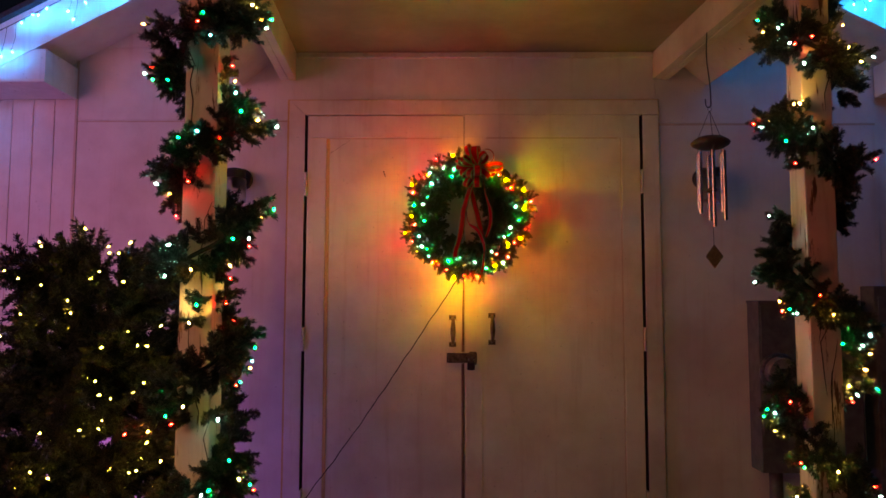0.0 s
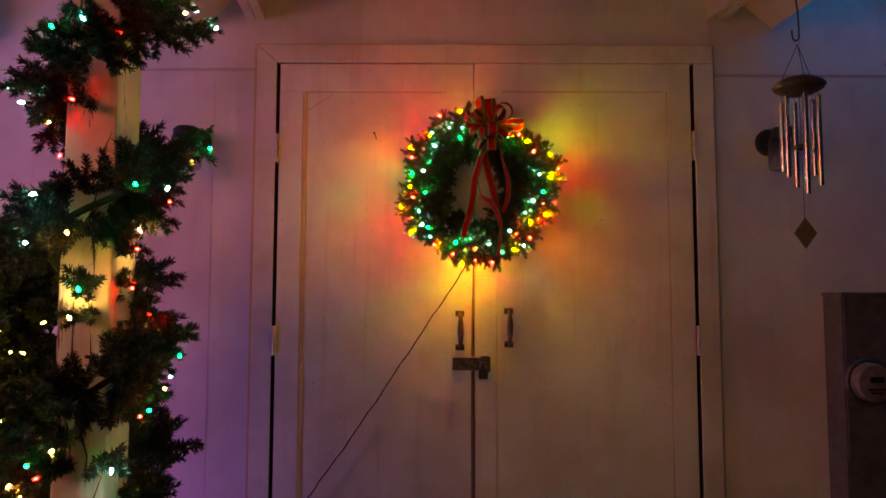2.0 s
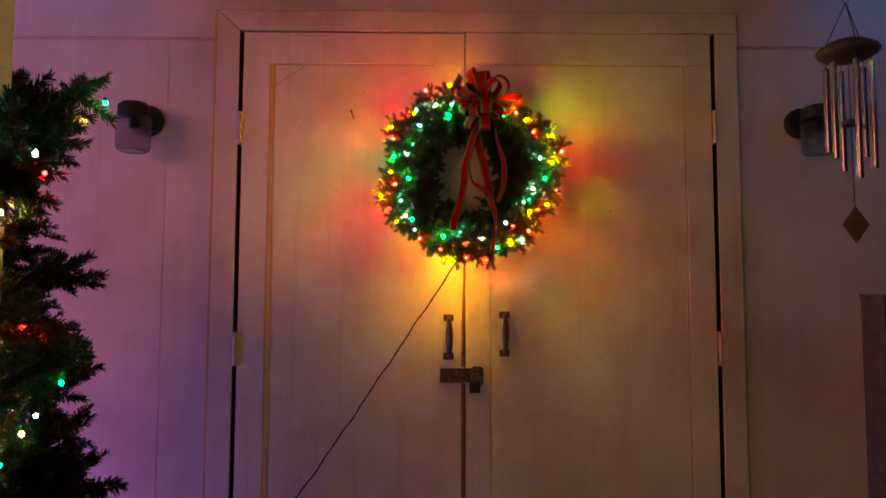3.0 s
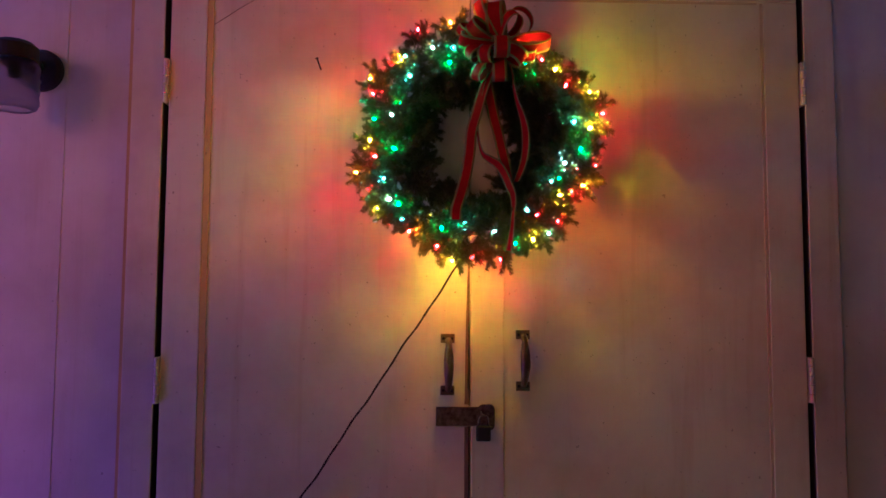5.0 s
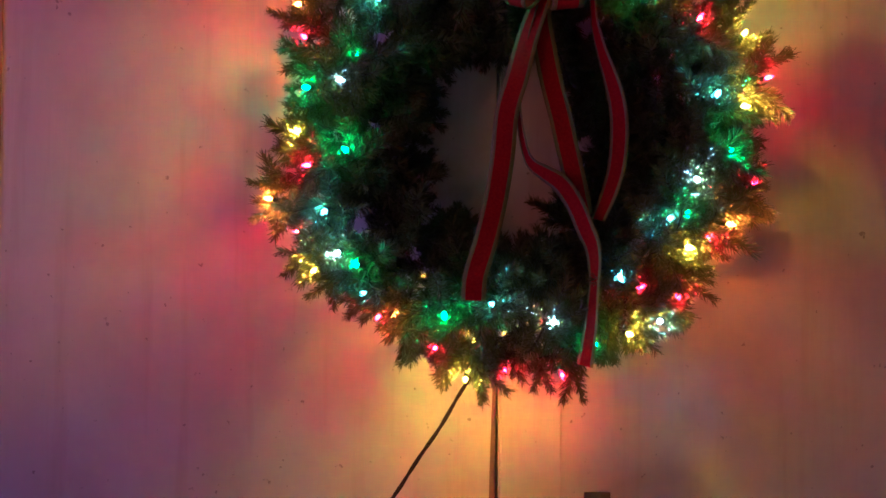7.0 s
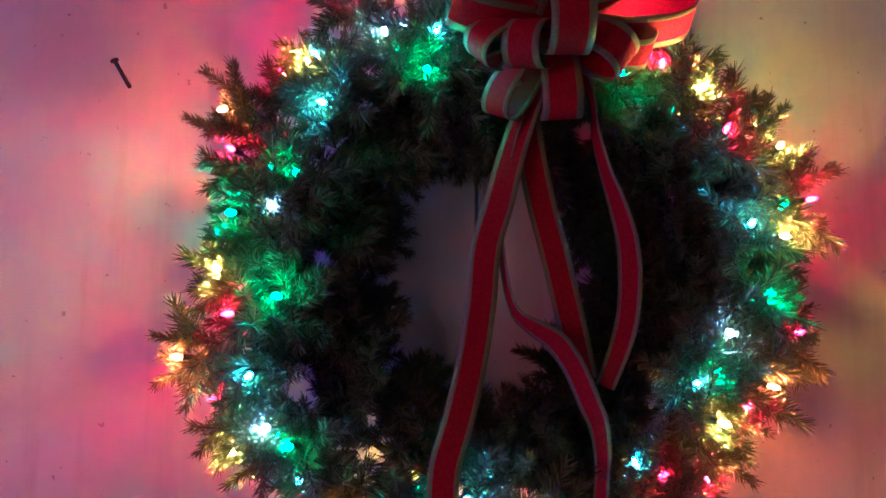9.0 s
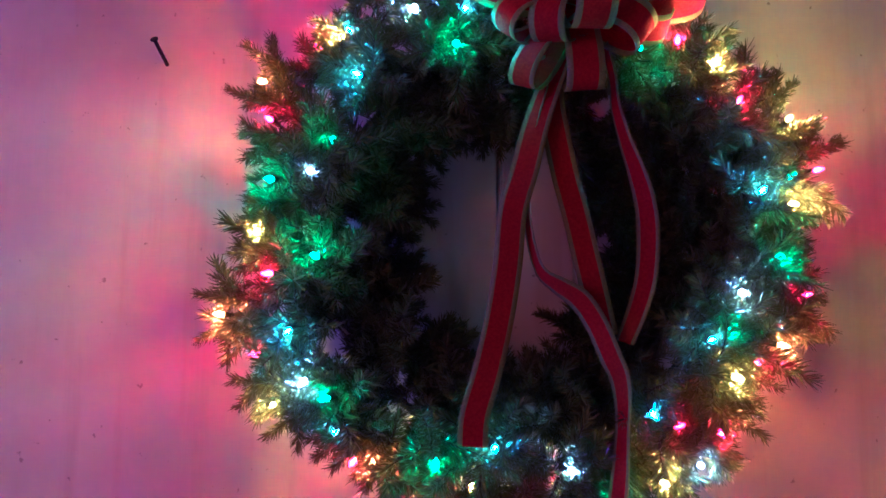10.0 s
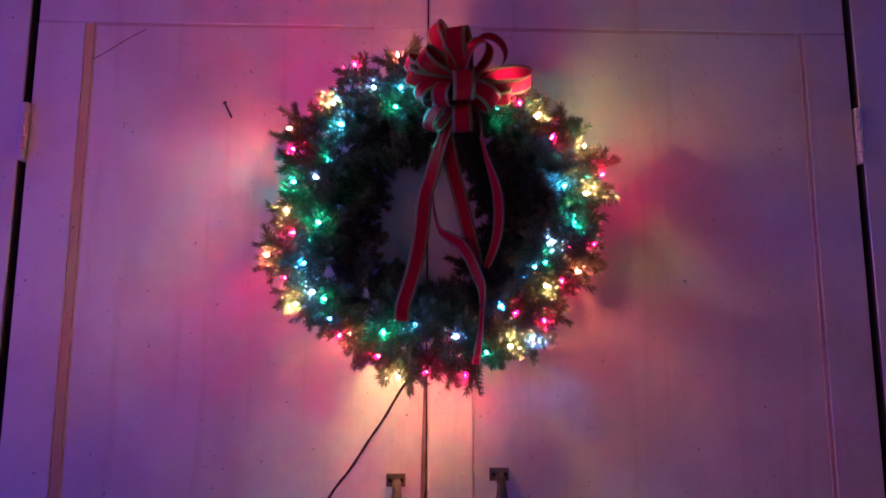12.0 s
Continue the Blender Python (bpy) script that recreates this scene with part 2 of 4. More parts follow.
def dark_interior():
    # added sheet, coloured near-black so that the door gaps look unlit inside
    bm = boxes((LEFT - 0.3, RIGHT + 0.3, WALL + 0.13, WALL + 0.16, 0, 2.3))
    solid("wall_dark_sheet", bm, SHADOW_GAP, "added dark sheet for the unlit inside behind the closed doors", "wall")


def casing():
    c = thing("trim_door_casing", "white painted flat door casing with a mitred corner", "trim", kind="structure")
    y0, y1 = WALL - 0.012, WALL + 0.018
    w, lo, hi = 0.074, HEAD + 0.004, HEAD + 0.072
    xl, xr = LEFT - 0.006, RIGHT + 0.006
    bm = bmesh.new()
    prism(bm, [(xl - w, 0), (xl, 0), (xl, lo), (xl - w, hi - 0.001)], y0, y1)
    part("casing_leg", softened(bm, 0.002), TRIM, c)
    bm = bmesh.new()
    prism(bm, [(xl + 0.0015, lo), (xr + w, lo), (xr + w, hi), (xl - w + 0.0015, hi)], y0 + 0.001, y1)
    part("casing_head", softened(bm, 0.002), TRIM, c)
    bm = bmesh.new()
    prism(bm, [(xr, 0), (xr + w, 0), (xr + w, lo - 0.002), (xr, lo - 0.002)], y0, y1)
    part("casing_leg", softened(bm, 0.002), TRIM, c)
    # thin near-black strips paint the deep shade of the hinge-side gaps
    part("gap_shade_strip", boxes((xl - 0.0005, xl + 0.0015, y0 + 0.003, y1 + 0.03, 0.01, lo)), SHADOW_GAP, c, "dark strip standing for the shade in the door gap")
    part("gap_shade_strip", boxes((xr - 0.0015, xr + 0.0005, y0 + 0.003, y1 + 0.03, 0.01, lo)), SHADOW_GAP, c, "dark strip standing for the shade in the door gap")
    # brown caulk line round the casing, widened at left to paint the groove's shadow
    e = 0.005
    part("caulk_and_shade_line", boxes((xl - w - 0.010, xl - w, WALL - 0.004, WALL + 0.002, 0, hi + e)), GROOVE, c)
    part("caulk_and_shade_line", boxes((xr + w, xr + w + e, WALL - 0.004, WALL + 0.002, 0, hi + e)), GROOVE, c)
    part("caulk_and_shade_line", boxes((xl - w, xr + w, WALL - 0.004, WALL + 0.002, hi, hi + e)), GROOVE, c)


FAINT = painted("faint_joint", (0.62, 0.50, 0.38), (0.50, 0.38, 0.28), amount=0.4)


def door_leaf(number, x0, x1, top, stiles):
    d = thing("door_%d" % number, "closed cream painted plywood shed door with applied stiles", "door", "double doors", "structure")
    y = WALL - 0.003
    part("slab", boxes((x0, x1, y, y + 0.035, 0.02, top), soft=0.002), PAINT, d)
    proud, rail = 0.004, 0.105
    part("rail", boxes((x0 + 0.001, x1 - 0.001, y - proud, y + 0.001, top - rail, top - 0.001), soft=0.0025), PAINT, d)
    for a, b, side in stiles:
        lift = proud if side else 0.003
        part("stile", boxes((a, b, y - lift + 0.0004, y + 0.001, 0.022, top - rail - 0.0015), soft=0.0025), PAINT, d)
        if not side:
            continue
        s0, s1 = (b, b + 0.015) if side > 0 else (a - 0.007, a)
        part("stained_joint", boxes((s0, s1, y - 0.0022, y + 0.001, 0.022, top - rail - 0.003)), GROOVE if side > 0 else FAINT, d)
    part("stained_joint", boxes((x0 + 0.10, x1 - 0.10, y - 0.0018, y + 0.001, top - rail - 0.006, top - rail)), FAINT, d)
    return d


def hinge(x, z0, z1):
    h = thing("hinge", "white painted butt hinge in the door gap", "hinge", "door hinges")
    y = WALL - 0.012
    n, step = 5, (z1 - z0) / 5
    for i in range(n):
        part("knuckle", lathe([(0.0055, z0 + i * step + 0.0008), (0.0066, z0 + i * step + 0.002), (0.0066, z0 + (i + 1) * step - 0.002), (0.0055, z0 + (i + 1) * step - 0.0008)],
                              (x, y, 0), sides=12), TRIM, h, smooth=False)
    part("leaf", boxes((x - 0.004, x + 0.004, y, WALL + 0.03, z0, z1)), TRIM, h)


def porch():
    # beams run slightly askew from the wall to the posts
    for name, xw, xf, yf, out in (("beam_left", -0.688, -0.583, 1.70, -1), ("beam_right", 1.047, 1.150, 1.90, 1)):
        bm = bmesh.new()
        add_box(bm, -0.036, -0.0015, 0, 1, 2.205, 2.36)
        add_box(bm, 0.0015, 0.036, 0, 1, 2.203, 2.36)
        softened(bm, 0.003)
        for v in bm.verts:
            v.co = Vector((xf + (xw - xf) * v.co.y + v.co.x, yf + (WALL - 0.002 - yf) * v.co.y, v.co.z))
        solid(name, bm, BEAM, "doubled painted porch beam running from wall to post", "beam")
        # sloping boards of the overhang outside the beam
        bm = bmesh.new()
        prof = [(out * 0.037, 2.325), (out * 0.215, 2.176), (out * 0.215, 2.200), (out * 0.037, 2.350)]
        a = [bm.verts.new((xf + dx, yf, z)) for dx, z in prof]
        b = [bm.verts.new((xw + dx, WALL - 0.002, z)) for dx, z in prof]
        bm.faces.new(a), bm.faces.new(b[::-1])
        for k in range(4):
            bm.faces.new((a[k], a[(k + 1) % 4], b[(k + 1) % 4], b[k]))
        bmesh.ops.recalc_face_normals(bm, faces=bm.faces)
        solid("soffit_" + name[5:], bm, BEAM, "sloping wooden underside of the porch eave", "soffit")
    solid("ceiling", boxes((-0.66, 1.12, 1.70, WALL - 0.001, 2.332, 2.345)), CEILING, "stained cream plywood porch ceiling, coloured darker brown", "ceiling")
    solid("trim_ceiling_moulding", boxes((-0.645, 1.01, WALL - 0.022, WALL - 0.001, 2.305, 2.331), soft=0.004), TRIM,
          "painted strip where porch ceiling meets wall", "trim")
    solid("roof_porch", boxes((-0.75, 1.22, 1.62, WALL, 2.362, 2.40)), ROOFING, "dark felt roof over the porch", "roof")


def post(number, x, y):
    p = thing("porch_post", "square white porch post with peeling weathered paint", "post", "porch posts", at=(x, y, 0))
    bm = boxes((-0.0435, 0.0435, -0.0445, 0.0445, 0.0, 2.203), soft=0.004)
    part("shaft", bm, POST, p)
    rng = random.Random(number)
    # long drying cracks
    for k in range(5):
        cx, z = rng.uniform(-0.03, 0.03), rng.uniform(0.5, 1.8)
        pts = [(cx + rng.uniform(-0.004, 0.004) + 0.004 * i * rng.choice((-1, 0, 1)), -0.0448, z + 0.05 * i) for i in range(6)]
        part("crack", tube(pts, 0.0013, 5, [0.3, 1, 1.2, 1.0, 0.9, 0.2]), SHADOW_GAP, p)
    return p


def house_gable():
    zb = 2.285  # underside of the rake at x = -1.684
    for side, name in ((-1, "left"), (1, "right")):
        r = thing("roof_edge_" + name, "white rake board and soffit of the gable roof", "roof edge", kind="structure")
        run0, run1 = 2.30, 0.0

        def at(run):
            return MID + side * run, zb + (1.859 - run) * SLOPE
        (xa, za), (xb, zb2) = at(run0), at(run1)
        bm = bmesh.new()
        prism(bm, [(xa, za), (xb, zb2), (xb, zb2 + 0.19), (xa, za + 0.19)], 3.0, 3.022)
        part("rake_board", softened(bm, 0.002), FASCIA, r)
        bm = bmesh.new()
        prism(bm, [(xa, za + 0.012), (xb, zb2 + 0.012), (xb, zb2 + 0.03), (xa, za + 0.03)], 3.023, WALL + 0.02)
        part("soffit", bm, SIDING, r)
        bm = bmesh.new()
        prism(bm, [(xa, za + 0.191), (xb, zb2 + 0.191), (xb, zb2 + 0.215), (xa, za + 0.215)], 2.97, WALL + 1.2)
        part("shingles", bm, ROOFING, r)
        x0, x1 = sorted((MID + side * 1.857, MID + side * 2.6))
        part("eave_return", boxes((x0, x1, 3.004, WALL - 0.002, 2.115, 2.262), soft=0.003), FASCIA, r)
        part("eave_gutter_trim", boxes((x0, x1, 3.0, 3.003, 2.118, 2.128)), SIDING, r)


ground()
front_wall()
dark_interior()
casing()
GAP = 0.1335
left_door = door_leaf(1, LEFT + 0.006, GAP - 0.0014, HEAD, [(LEFT + 0.0065, LEFT + 0.094, 1)])
right_door = door_leaf(2, GAP + 0.0016, RIGHT - 0.006, HEAD + 0.003, [(GAP + 0.004, GAP + 0.082, 0), (RIGHT - 0.092, RIGHT - 0.0065, -1)])
DARK_STAIN = painted("dark_stain", (0.26, 0.15, 0.10), (0.16, 0.09, 0.06), (0.08, 0.05, 0.04), amount=0.6, rough=0.7)
part("meeting_strip", boxes((GAP - 0.012, GAP - 0.0016, WALL - 0.0055, WALL - 0.002, 0.022, 0.893), soft=0.001), DARK_STAIN, left_door, "dark stained edge strip")
bm = bmesh.new()
prism(bm, [(GAP - 0.012, 0.945), (GAP - 0.0016, 0.945), (GAP - 0.0016, 1.30), (GAP - 0.004, 1.30), (GAP - 0.009, 1.14)], WALL - 0.0052, WALL - 0.002)
part("meeting_strip", bm, DARK_STAIN, left_door, "dark stained edge strip")
# near-black patch paints the dark of the meeting gap where it shows widest
bm = bmesh.new()
prism(bm, [(GAP - 0.0055, 0.985), (GAP - 0.0010, 0.975), (GAP - 0.0010, 1.085), (GAP - 0.0035, 1.075)], WALL - 0.0058, WALL - 0.002)
part("gap_patch", bm, SHADOW_GAP, left_door, "dark patch standing for the open meeting gap")
# thin dark line rising to the right, high on the left leaf
part("dark_line", tube([(-0.505, WALL - 0.0034, 1.846), (-0.47, WALL - 0.0034, 1.868), (-0.43, WALL - 0.0034, 1.896), (-0.396, WALL - 0.0034, 1.917)], 0.0009, 4), DARK_STAIN, left_door, "thin dark slanting line on the door")
for hx, levels in ((LEFT + 0.001, ((1.659, 1.767), (0.947, 1.054), (0.22, 0.33))), (RIGHT + 0.001, ((1.672, 1.780), (0.950, 1.058), (0.22, 0.33)))):
    for z0, z1 in levels:
        hinge(hx, z0, z1)
porch()
POST_L, POST_R = (-0.583, 1.935), (1.138, 2.145)
post(1, *POST_L)
post(2, *POST_R)
house_gable()


# ---- evergreen tips and bulbs ----
def tip_mesh(name, seed, material, length=0.1, needles=150, reach=0.022, width=0.0013, bend=0.25, twigs=3, lean=(30, 68), fine=True):
    """One fir-like tip along +z: a curved twig with side twigs, all set with flat needles that point forward."""
    rng = random.Random(seed)
    verts, faces, slots = [], [], []

    def twig(origin, way, l, count, thick):
        side = way.cross(Vector((0.3, 0.5, 0.8))).normalized()
        up = way.cross(side)
        cu, cv = rng.uniform(-bend, bend), rng.uniform(-bend, bend)

        def stem(s):
            return origin + way * l * s + (side * cu + up * cv) * l * s * s
        sides, steps, first = 5, 4, len(verts)
        for i in range(steps + 1):
            s = i / steps
            for k in range(sides):
                a = k * math.tau / sides
                verts.append(stem(s) + (side * math.cos(a) + up * math.sin(a)) * thick * (1 - 0.75 * s))
        for i in range(steps):
            for k in range(sides):
                faces.append((first + i * sides + k, first + i * sides + (k + 1) % sides, first + (i + 1) * sides + (k + 1) % sides, first + (i + 1) * sides + k))
                slots.append(1)
        for i in range(count):
            s = (i + rng.random()) / count
            a = rng.uniform(0, math.tau)
            tilt = radians(rng.uniform(*lean)) * (1 - 0.45 * s ** 3)
            d = (side * math.cos(a) + up * math.sin(a)) * math.sin(tilt) + way * math.cos(tilt)
            across = d.cross(Vector((rng.uniform(-1, 1), rng.uniform(-1, 1), rng.uniform(-1, 1)))).normalized() * width * 0.5
            n_l = reach * rng.uniform(0.7, 1.2) * (1 - 0.25 * s)
            p = stem(s)
            mid, end = p + d * n_l * 0.6, p + d * n_l + way * rng.uniform(-0.1, 0.15) * n_l
            n = len(verts)
            if fine:
                verts.extend((p - across, p + across, mid + across, mid - across, end + across * 0.4, end - across * 0.4))
                faces.extend(((n, n + 1, n + 2, n + 3), (n + 3, n + 2, n + 4, n + 5)))
                slots.extend((0, 0))
            else:
                verts.extend((p - across, p + across, end + across * 0.6, end - across * 0.6))
                faces.append((n, n + 1, n + 2, n + 3))
                slots.append(0)
        return stem

    main = twig(Vector((0, 0, 0)), Vector((0, 0, 1)), length, needles, 0.0022)
    for i in range(twigs):
        a = rng.uniform(0, math.tau)
        t = radians(rng.uniform(28, 52))
        twig(main(0.08 + 0.5 * i / max(twigs, 1)), Vector((math.cos(a) * math.sin(t), math.sin(a) * math.sin(t), math.cos(t))), length * rng.uniform(0.5, 0.7), int(needles * 0.55), 0.0014)
    me = bpy.data.meshes.new(name)
    me.from_pydata([tuple(v) for v in verts], [], faces)
    me.materials.append(material)
    me.materials.append(TWIG)
    me.polygons.foreach_set("material_index", slots)
    return me


def place(name, me, parent, foot, way, size, spin):
    ob = new(name, me)
    ob.parent = parent
    q = Vector(way).to_track_quat("Z", "Y").to_matrix().to_4x4()
    ob.matrix_basis = Matrix.Translation(foot) @ q @ Matrix.Rotation(spin, 4, "Z") @ Matrix.Scale(size, 4)
    return ob


def bulb_mesh(name, glow, shell, r=0.0025, l=0.0088):
    """A push-in mini bulb along +z: green socket, pointed glass shell, filament inside."""
    bm = bmesh.new()

    def turned(prof, sides):
        rings = [[bm.verts.new((rad * math.cos(k * math.tau / sides), rad * math.sin(k * math.tau / sides), h)) for k in range(sides)] for rad, h, _ in prof]
        for (a, b, i) in zip(rings, rings[1:], range(len(prof))):
            for k in range(sides):
                bm.faces.new((a[k], a[(k + 1) % sides], b[(k + 1) % sides], b[k])).material_index = prof[i + 1][2]
        bm.faces.new(rings[0][::-1]).material_index = prof[0][2]
        bm.faces.new(rings[-1]).material_index = prof[-1][2]
    turned([(0.0024, -0.012, 1), (0.0028, -0.004, 1), (0.0028, 0.0, 1)], 7)
    turned([(r * 0.72, 0.0004, 2), (r, l * 0.28, 2), (r * 0.92, l * 0.55, 2), (r * 0.5, l * 0.85, 2), (r * 0.12, l, 2)], 7)
    turned([(r * 0.10, l * 0.10, 0), (r * 0.28, l * 0.22, 0), (r * 0.28, l * 0.50, 0), (r * 0.10, l * 0.62, 0)], 5)
    return mesh_of(name, bm, glow, WIRE, shell, smooth=True)


GARLAND_SHARE = {"Y": 1.95, "R": 0.86, "O": 2.0, "G": 0.66, "W": 2.4, "B": 1.8}


def bulb_set(kind, letters, r=0.0025, l=0.0088):
    made = {}
    for c in letters:
        colour = PALE.get(c, GLOW[c]) if kind == "garland" else GLOW[c]
        power = POWER[kind] * SHARE.get(c, 1.0) * (GARLAND_SHARE.get(c, 1.0) if kind == "garland" else 1.0)
        made[c] = bulb_mesh("bulb", glowing("filament_%s_%s" % (kind, c.lower()), colour, power), bulb_shell("bulb_%s_%s" % (kind, c.lower()), colour, SHELL[kind]), r, l)
    return made


BULB_LABEL = {"R": "glowing red mini bulb", "G": "glowing green mini bulb", "B": "glowing blue mini bulb", "Y": "glowing yellow mini bulb",
              "O": "glowing orange mini bulb", "W": "glowing icy white mini bulb", "C": "glowing warm white mini bulb", "S": "glowing blue mini bulb"}
WREATH_BULBS = bulb_set("wreath", "RGBYOW", 0.0029, 0.0105)
GARLAND_BULBS = bulb_set("garland", "RGBYOW", 0.0031, 0.0105)
SHRUB_BULBS = bulb_set("shrub", "C", 0.0026, 0.009)
EAVE_BULBS = bulb_set("eave", "S", 0.0048, 0.016)


# ---- wreath ----
WX, WZ, WY = 0.155, 1.552, 3.205


def wreath():
    rng = random.Random(5)
    w = thing("wreath", "green artificial fir wreath lit with multicoloured bulbs, on the doors", "wreath", at=(WX, WY, WZ))
    ring = [(0.205 * math.cos(a), 0.030, 0.205 * math.sin(a)) for a in np.linspace(0, math.tau, 49)]
    part("wire_ring", tube(ring, 0.004, 6), WIRE, w)
    tips = [tip_mesh("branch_tip", 100 + i, NEEDLE, 0.082, 350, 0.0175, 0.0012, 0.2, 3, (44, 74)) for i in range(8)]
    sprigs = [tip_mesh("sprig", 150 + i, NEEDLE, 0.040, 130, 0.0155, 0.0012, 0.2, 1, (40, 72)) for i in range(5)]
    # three rows of tips: outer fringe, front face and inner fringe
    def row(count, r0, r1, lean_out, lean_front, y0, y1, smin, smax):
        for i in range(count):
            a = (i + rng.uniform(-0.4, 0.4)) * math.tau / count
            rad = Vector((math.cos(a), 0, math.sin(a)))
            tan = Vector((-math.sin(a), 0, math.cos(a)))
            r = rng.uniform(r0, r1)
            way = rad * (lean_out + rng.uniform(-0.3, 0.3)) + Vector((0, -1, 0)) * (lean_front + rng.uniform(-0.25, 0.25)) + tan * rng.uniform(-0.9, 0.9)
            place("branch_tip", rng.choice(tips), w, rad * r + Vector((0, rng.uniform(y0, y1), 0)), way.normalized(), rng.uniform(smin, smax), rng.uniform(0, 6.28))
    row(58, 0.198, 0.226, 1.0, 0.42, -0.022, 0.008, 0.7, 0.95)
    row(26, 0.175, 0.215, 0.3, 0.75, -0.025, 0.01, 0.8, 1.0)
    row(50, 0.165, 0.195, -0.35, 0.80, -0.025, 0.015, 0.75, 0.95)
    row(60, 0.165, 0.190, -1.0, 0.25, -0.015, 0.03, 0.6, 0.9)
    row(40, 0.170, 0.205, 0.0, 0.15, 0.0, 0.03, 0.7, 0.9)
    row(44, 0.155, 0.185, -0.9, -0.15, 0.020, 0.040, 0.6, 0.85)
    # the ring is fuller on the inside towards the right leaf
    full = random.Random(9)
    for i in range(34):
        a = radians(full.uniform(-58, 75))
        rad, tan = Vector((math.cos(a), 0, math.sin(a))), Vector((-math.sin(a), 0, math.cos(a)))
        way = -rad * full.uniform(0.5, 1.0) + tan * full.uniform(-0.9, 0.9) + Vector((0, full.uniform(-0.5, 0.1), 0))
        place("branch_tip", full.choice(tips), w, rad * full.uniform(0.115, 0.155) + Vector((0, full.uniform(0.0, 0.03), 0)), way.normalized(), full.uniform(0.6, 0.85), full.uniform(0, 6.28))
    # a stray branch that sticks out on the hinge side of the left leaf
    for dz, s in ((-0.008, 1.1), (-0.026, 0.95), (-0.05, 0.7)):
        place("branch_tip", tips[2], w, Vector((-0.205, -0.012, dz - 0.01)), Vector((-1, -0.15, 0.30)).normalized(), s, 1.0)
    quarters = (
        [(8, 0.249, "Y"), (11, 0.212, "B"), (14, 0.259, "G"), (14, 0.287, "R"), (25, 0.275, "Y"), (31, 0.271, "G"), (33, 0.224, "R"), (44, 0.225, "Y"),
         (53, 0.23, "R"), (61, 0.199, "G"), (72, 0.199, "R")],
        [(104, 0.28, "O"), (107, 0.217, "B"), (112, 0.188, "G"), (117, 0.238, "W"), (119, 0.295, "R"), (131, 0.259, "B"), (134, 0.255, "Y"), (138, 0.212, "B"),
         (138, 0.266, "R"), (150, 0.285, "O"), (156, 0.198, "G"), (156, 0.265, "R"), (165, 0.205, "W"), (168, 0.243, "G")],
        [(180, 0.249, "Y"), (187, 0.193, "G"), (189, 0.236, "R"), (195, 0.286, "O"), (202, 0.232, "B"), (204, 0.268, "R"), (213, 0.241, "W"), (214, 0.274, "Y"),
         (219, 0.232, "G"), (225, 0.247, "B"), (232, 0.255, "R"), (235, 0.246, "O"), (246, 0.214, "G"), (248, 0.254, "R"), (257, 0.276, "Y"), (259, 0.189, "B"), (266, 0.261, "R")],
        [(278, 0.208, "W"), (280, 0.267, "R"), (289, 0.242, "G"), (298, 0.249, "Y"), (303, 0.184, "B"), (306, 0.208, "R"), (307, 0.259, "W"), (315, 0.249, "R"),
         (324, 0.211, "Y"), (329, 0.182, "B"), (331, 0.232, "R"), (334, 0.193, "G"), (337, 0.249, "O"), (345, 0.192, "W"), (349, 0.266, "R"), (355, 0.222, "G")])
    last = []
    for quarter in quarters:
        for deg, r, c in quarter:
            a = radians(deg)
            # bulbs sit on the round of the ring: forward in the middle, further back at the rim
            y = -0.080 + 1.4 * min(max(0.0, r - 0.225), 0.022) - (0.010 if c in "YO" else 0.0)
            foot = Vector((r * math.cos(a) - 0.006, y, r * math.sin(a) - 0.003))
            way = Vector((math.cos(a) * rng.uniform(-0.2, 0.9), -rng.uniform(0.3, 1.0), math.sin(a) * rng.uniform(-0.2, 0.9) + rng.uniform(-0.3, 0.3))).normalized()
            tagged(place("bulb", WREATH_BULBS[c], w, foot, way, 1.0, 0), BULB_LABEL[c])
            last.append(foot + way * -0.012)
            # a rosette of short sprigs cups the bulb; at the rim its back stays open
            side = way.cross(Vector((0.2, 0.3, 0.9))).normalized()
            up = way.cross(side)
            start = rng.uniform(0, 6.28)
            for k in range(4):
                b = start + k * math.tau / 4
                round_way = side * math.cos(b) + up * math.sin(b)
                if round_way.y > 0.4 or (r > 0.232 and round_way.dot(Vector((math.cos(a), 0, math.sin(a)))) > 0.3):
                    continue
                place("sprig", rng.choice(sprigs), w, foot - way * 0.014 + round_way * 0.009, (way * rng.uniform(0.15, 0.5) + round_way).normalized(), rng.uniform(0.8, 1.15), rng.uniform(0, 6.28))
            # the bulb is clipped to tips that close round it
            rad, tan = Vector((math.cos(a), 0, math.sin(a))), Vector((-math.sin(a), 0, math.cos(a)))
            for k in (-1, 1):
                lie = (rad * rng.uniform(0.5, 1.1) * (1 if r > 0.21 else -1) + Vector((0, -rng.uniform(0.1, 0.6), 0)) + tan * rng.uniform(0.2, 0.9) * k).normalized()
                if r > 0.232:
                    # at the rim the tips close in from the sides and leave the back open
                    lie = (rad * rng.uniform(0.5, 0.9) + Vector((0, -rng.uniform(-0.2, 0.1), 0)) + tan * rng.uniform(0.1, 0.45) * k).normalized()
                    beside = tan * k * rng.uniform(0.014, 0.022) + Vector((0, rng.uniform(0.002, 0.010), 0))
                else:
                    beside = lie.cross(Vector((rng.uniform(-1, 1), -0.3, rng.uniform(-1, 1)))).normalized() * rng.uniform(0.010, 0.016)
                    beside.y = rng.uniform(0.001, 0.012)
